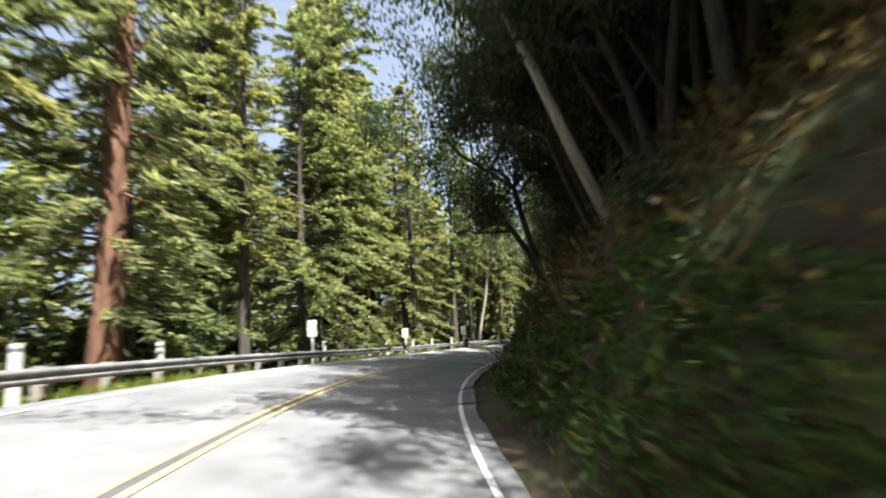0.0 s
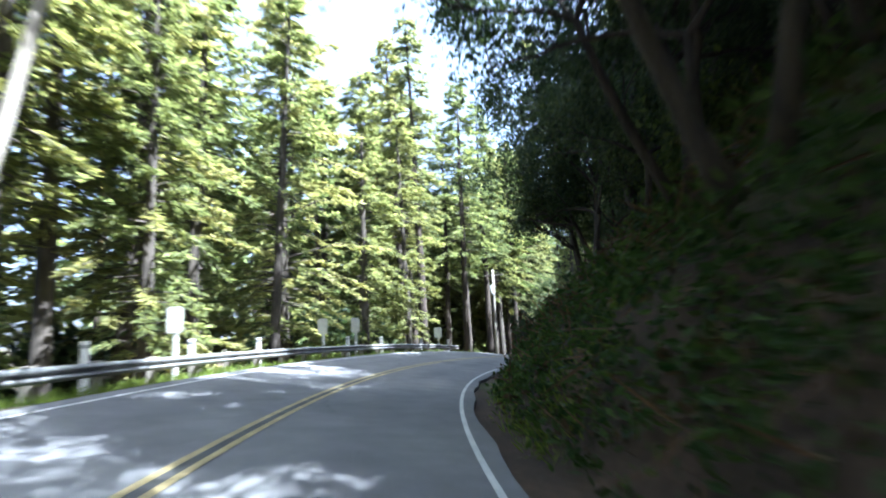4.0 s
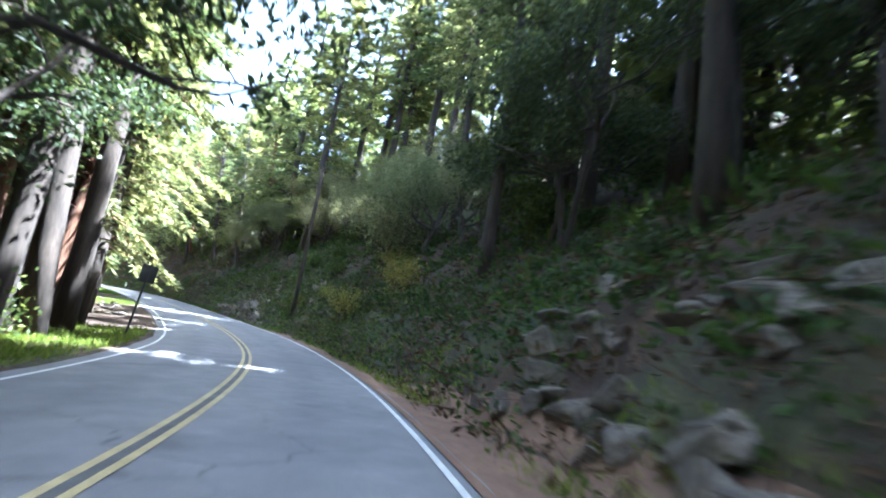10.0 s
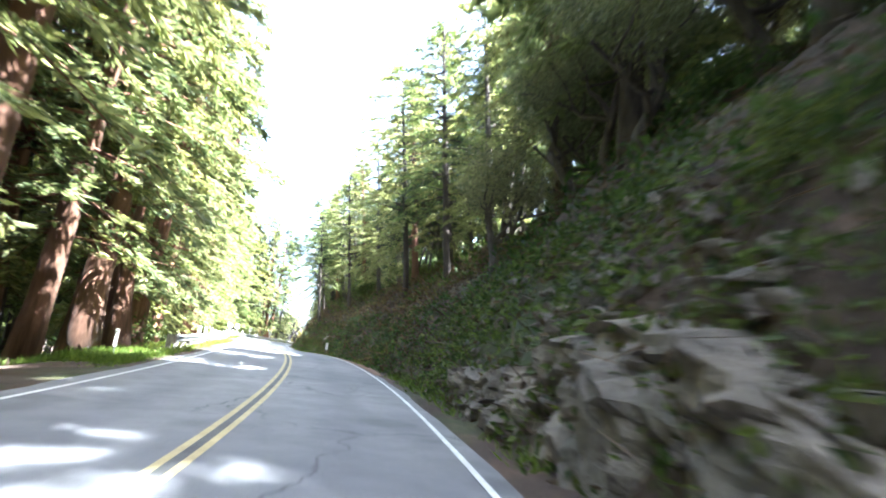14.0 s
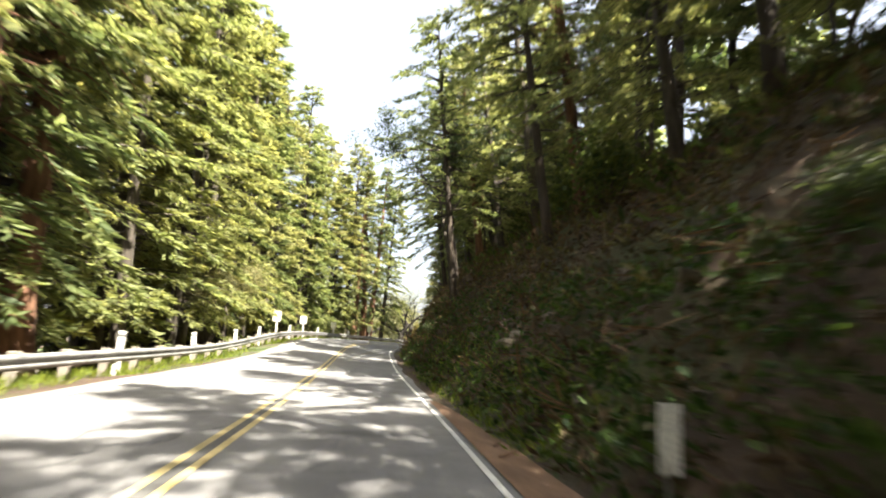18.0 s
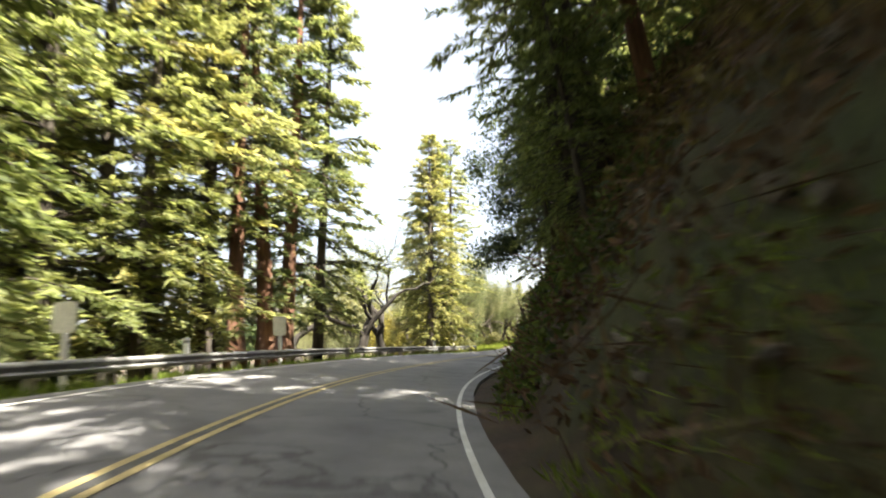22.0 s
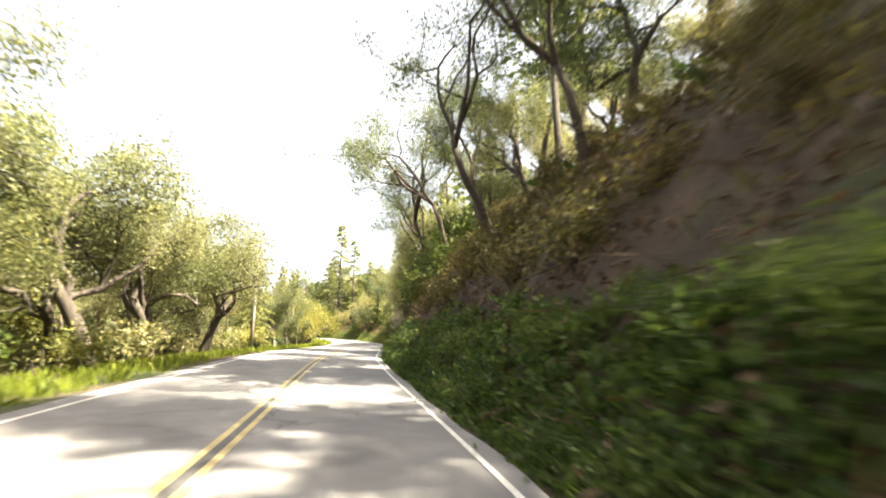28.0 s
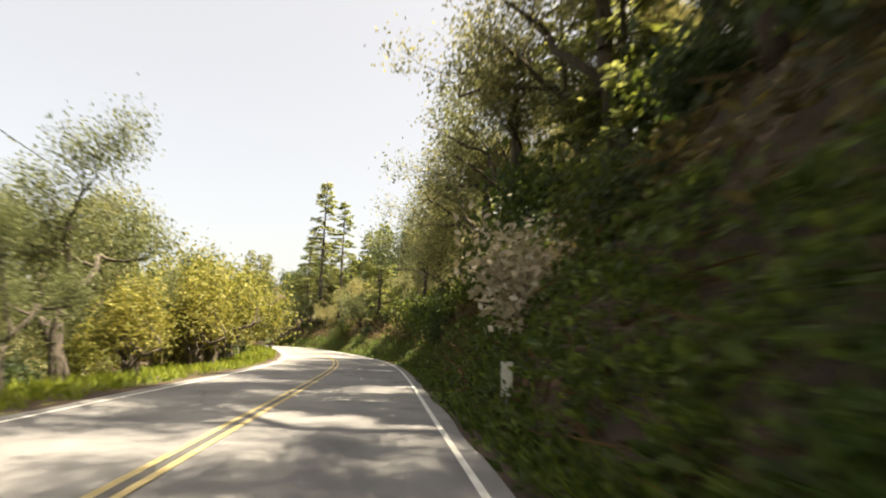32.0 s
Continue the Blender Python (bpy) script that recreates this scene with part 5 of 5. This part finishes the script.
rock_face(cliff, 203.0, 218.0, 1.9, 2.5, 4.0)
outcrop("weathered rock ledge showing through the mossy bank", 158, 169, 2.0, 0.2, 2.8, 80, 0.75, 5)
outcrop("scattered rocks at the foot of the bank", 176, 206, 2.0, 0.1, 3.5, 50, 0.5, 6)
outcrop("dark rock ledge in the shaded bank", 252, 270, 2.0, 0.4, 4.5, 36, 0.4, 7)
outcrop("stones sticking out of the bare brown cut bank", 290, 306, 2.0, 0.3, 7.0, 60, 0.3, 8)
for i in range(26):
    s, d = 198 + rnd.uniform(0, 16), -7.6 + rnd.uniform(-0.7, 0.5)
    k = rnd.uniform(0.25, 0.6)
    st = tagged(new("stone", ROCKS[i % 7]), "loose pale stone lying along the verge", "stone", "stones on the verge")
    st.matrix_basis = Matrix.Translation(place(s, d) + Vector((0, 0, 0.1 * k))) @ Matrix.Rotation(rnd.uniform(0, 6), 4, "Z") @ Matrix.Diagonal((k, k, k * 0.8, 1))

# the bare red-brown shoulder
def shoulder(name, s0, s1, w):
    verts, faces, n = [], [], int((s1 - s0) / 0.8)
    for i in range(n + 1):
        s = s0 + (s1 - s0) * i / n
        f = max(0.0, math.sin(math.pi * i / n)) ** 0.5
        for j in range(5):
            p = place(s, TAR_R - 0.15 + (w * f + 0.2 + 0.2 * lumps(s, j, 0.5, 2.0)) * j / 4)
            verts.append((p.x, p.y, max(p.z, on_road(s, TAR_R).z - 0.5) + 0.02))
    for i in range(n):
        for j in range(4):
            faces.append((i * 5 + j, i * 5 + j + 1, (i + 1) * 5 + j + 1, (i + 1) * 5 + j))
    return tagged(new(name, mesh_of(name, verts, faces, DIRT, smooth=True)), "bare red-brown dirt shoulder beside the asphalt", "shoulder", kind="structure")


shoulder("shoulder", 128, 182, 1.9)
shoulder("shoulder", 182, 203, 0.9)
shoulder("shoulder", 224, 262, 0.8)


# ---- the oncoming car ----
def loft(rings, mat, name, smooth=True, close=True):
    verts, faces, w = [], [], len(rings[0])
    for r in rings:
        verts += r
    for i in range(len(rings) - 1):
        for j in range(w if close else w - 1):
            faces.append((i * w + j, i * w + (j + 1) % w, (i + 1) * w + (j + 1) % w, (i + 1) * w + j))
    if close:
        faces += [tuple(reversed(range(w))), tuple((len(rings) - 1) * w + j for j in range(w))]
    return mesh_of(name, verts, faces, mat, smooth=smooth)


def car_ring(y, half, low, belt, inset):
    """A rounded cross-section of the lower body at y."""
    pts = []
    for x, z in ((0.0, low), (half * 0.8, low), (half * 0.96, low + 0.1), (half, low + 0.28), (half, belt - 0.16), (half - inset * 0.4, belt - 0.05), (half - inset, belt)):
        pts.append((x, y, z))
    left = [(-x, yy, z) for x, yy, z in reversed(pts[1:])]
    return pts + left


def sedan(s, d):
    ob = tagged(new("car"), "silver saloon car with lit headlamps in the opposite lane", "car")
    feet = [on_road(s + 1.4 * i, d + 0.8 * j) for i, j in ((-1, 0), (1, 0), (0, -1), (0, 1))]
    nose, side = (feet[0] - feet[1]).normalized(), (feet[2] - feet[3]).normalized()
    top = side.cross(nose).normalized()
    side = nose.cross(top)
    mid = sum(feet, Vector()) / 4
    ob.matrix_basis = Matrix.Translation(mid) @ Matrix((side, nose, top)).transposed().to_4x4()
    body = [car_ring(y, h, lo, be, i) for y, h, lo, be, i in (
        (2.3, 0.55, 0.34, 0.56, 0.06), (2.24, 0.74, 0.26, 0.66, 0.08), (2.05, 0.83, 0.2, 0.74, 0.1), (1.5, 0.87, 0.18, 0.84, 0.12), (0.85, 0.88, 0.18, 0.93, 0.12),
        (0.0, 0.88, 0.18, 0.95, 0.1), (-0.9, 0.88, 0.18, 0.97, 0.1), (-1.5, 0.87, 0.2, 1.0, 0.12), (-2.05, 0.83, 0.24, 1.0, 0.14), (-2.26, 0.76, 0.3, 0.94, 0.12), (-2.32, 0.66, 0.4, 0.8, 0.1))]
    part("body", loft(body, CAR_PAINT, "body"), ob)

    def roof_ring(y, hw, z0, hw1, z1):
        pts = [(hw, y, z0), (hw1 + 0.05, y, z1 - 0.1), (hw1 - 0.05, y, z1 - 0.02), (hw1 * 0.5, y, z1 + 0.01)]
        return pts + [(-a, b, c) for a, b, c in reversed(pts)]
    cabin = [roof_ring(*q) for q in ((0.98, 0.74, 0.9, 0.72, 0.93), (0.2, 0.77, 0.93, 0.6, 1.4), (-0.2, 0.78, 0.94, 0.59, 1.44), (-0.7, 0.78, 0.95, 0.58, 1.44), (-1.05, 0.77, 0.96, 0.57, 1.39), (-1.8, 0.72, 0.99, 0.68, 1.01))]
    part("glasshouse", loft(cabin, CAR_GLASS, "glasshouse"), ob, "dark tinted windscreen and side windows")
    top = [[(x, y, z + 0.012) for x, y, z in roof_ring(*q)[1:7]] for q in ((0.2, 0.77, 0.93, 0.6, 1.4), (-0.2, 0.78, 0.94, 0.59, 1.44), (-0.7, 0.78, 0.95, 0.58, 1.44), (-1.05, 0.77, 0.96, 0.57, 1.39))]
    part("roof", loft(top, CAR_PAINT, "roof", close=False), ob)
    for k in (-1, 1):
        part("windscreen_pillar", Build().tube([(k * 0.75, 0.95, 0.91), (k * 0.64, 0.2, 1.36)], [0.04, 0.035], 6).mesh("windscreen_pillar", CAR_PAINT, True), ob)
        part("centre_pillar", Build().tube([(k * 0.785, -0.35, 0.93), (k * 0.635, -0.35, 1.38)], [0.035, 0.03], 6).mesh("centre_pillar", BLACK, True), ob)
        part("rear_pillar", Build().tube([(k * 0.74, -1.7, 0.98), (k * 0.62, -1.05, 1.36)], [0.07, 0.05], 6).mesh("rear_pillar", CAR_PAINT, True), ob)
        part("headlight", Build().tube([(k * 0.4, 2.2, 0.63), (k * 0.58, 2.2, 0.66), (k * 0.74, 2.1, 0.69)], [0.05, 0.075, 0.04], 8).mesh("headlight", LAMP_GLOW, True), ob, "lit white headlamp")
        part("indicator", Build().tube([(k * 0.74, 2.14, 0.6), (k * 0.8, 2.02, 0.62)], [0.035, 0.025], 6).mesh("indicator", AMBER), ob)
        mirror = part("door_mirror", Build().box((k * 0.98 - 0.1, 0.5, 0.92), (k * 0.98 + 0.1, 0.62, 1.06), bevel=0.04).mesh("door_mirror", CAR_PAINT, True), ob)
        part("mirror_arm", Build().tube([(k * 0.84, 0.56, 0.93), (k * 0.92, 0.56, 0.97)], [0.025, 0.02], 6).mesh("mirror_arm", BLACK), mirror)
        for y in (0.25, -0.62):
            part("door_handle", Build().box((k * 0.88 - 0.02, y - 0.09, 0.78), (k * 0.88 + 0.02, y + 0.09, 0.81), bevel=0.006).mesh("door_handle", CAR_PAINT), ob)
        for y in (1.42, -1.38):
            wheel = tagged(new("wheel"))
            wheel.parent = ob
            wheel.matrix_basis = Matrix.Translation((k * 0.8, y, 0.31))
            x = k * 0.09
            part("tyre", Build().tube([(-0.1, 0, 0), (-0.09, 0, 0), (0.09, 0, 0), (0.1, 0, 0)], [0.27, 0.315, 0.315, 0.27], 24).mesh("tyre", RUBBER, True), wheel)
            part("rim", Build().tube([(x * 0.9, 0, 0), (x * 1.16, 0, 0), (x * 1.22, 0, 0)], [0.21, 0.2, 0.05], 14).mesh("rim", RIM), wheel)
    part("grille", Build().box((-0.3, 2.2, 0.5), (0.3, 2.33, 0.62), bevel=0.02).mesh("grille", BLACK), ob)
    part("bumper", Build().box((-0.78, 2.12, 0.26), (0.78, 2.3, 0.44), bevel=0.05).mesh("bumper", CAR_PAINT, True), ob)
    part("air_intake", Build().box((-0.5, 2.24, 0.28), (0.5, 2.31, 0.36), bevel=0.01).mesh("air_intake", BLACK), ob)
    part("number_plate", Build().box((-0.15, 2.3, 0.4), (0.15, 2.335, 0.48), bevel=0.004).mesh("number_plate", WHITE_PAINT), ob)
    return ob


sedan(147.6, -3.55)
for pr in FIRS + REDWOODS + WIDE + [LEANER] + BAYS + OAKS + [O5] + SHRUBS + [OLIVE, MOUND]:
    if pr.name not in used:
        plant(pr, 560 + 3 * len(used) % 30, -40)
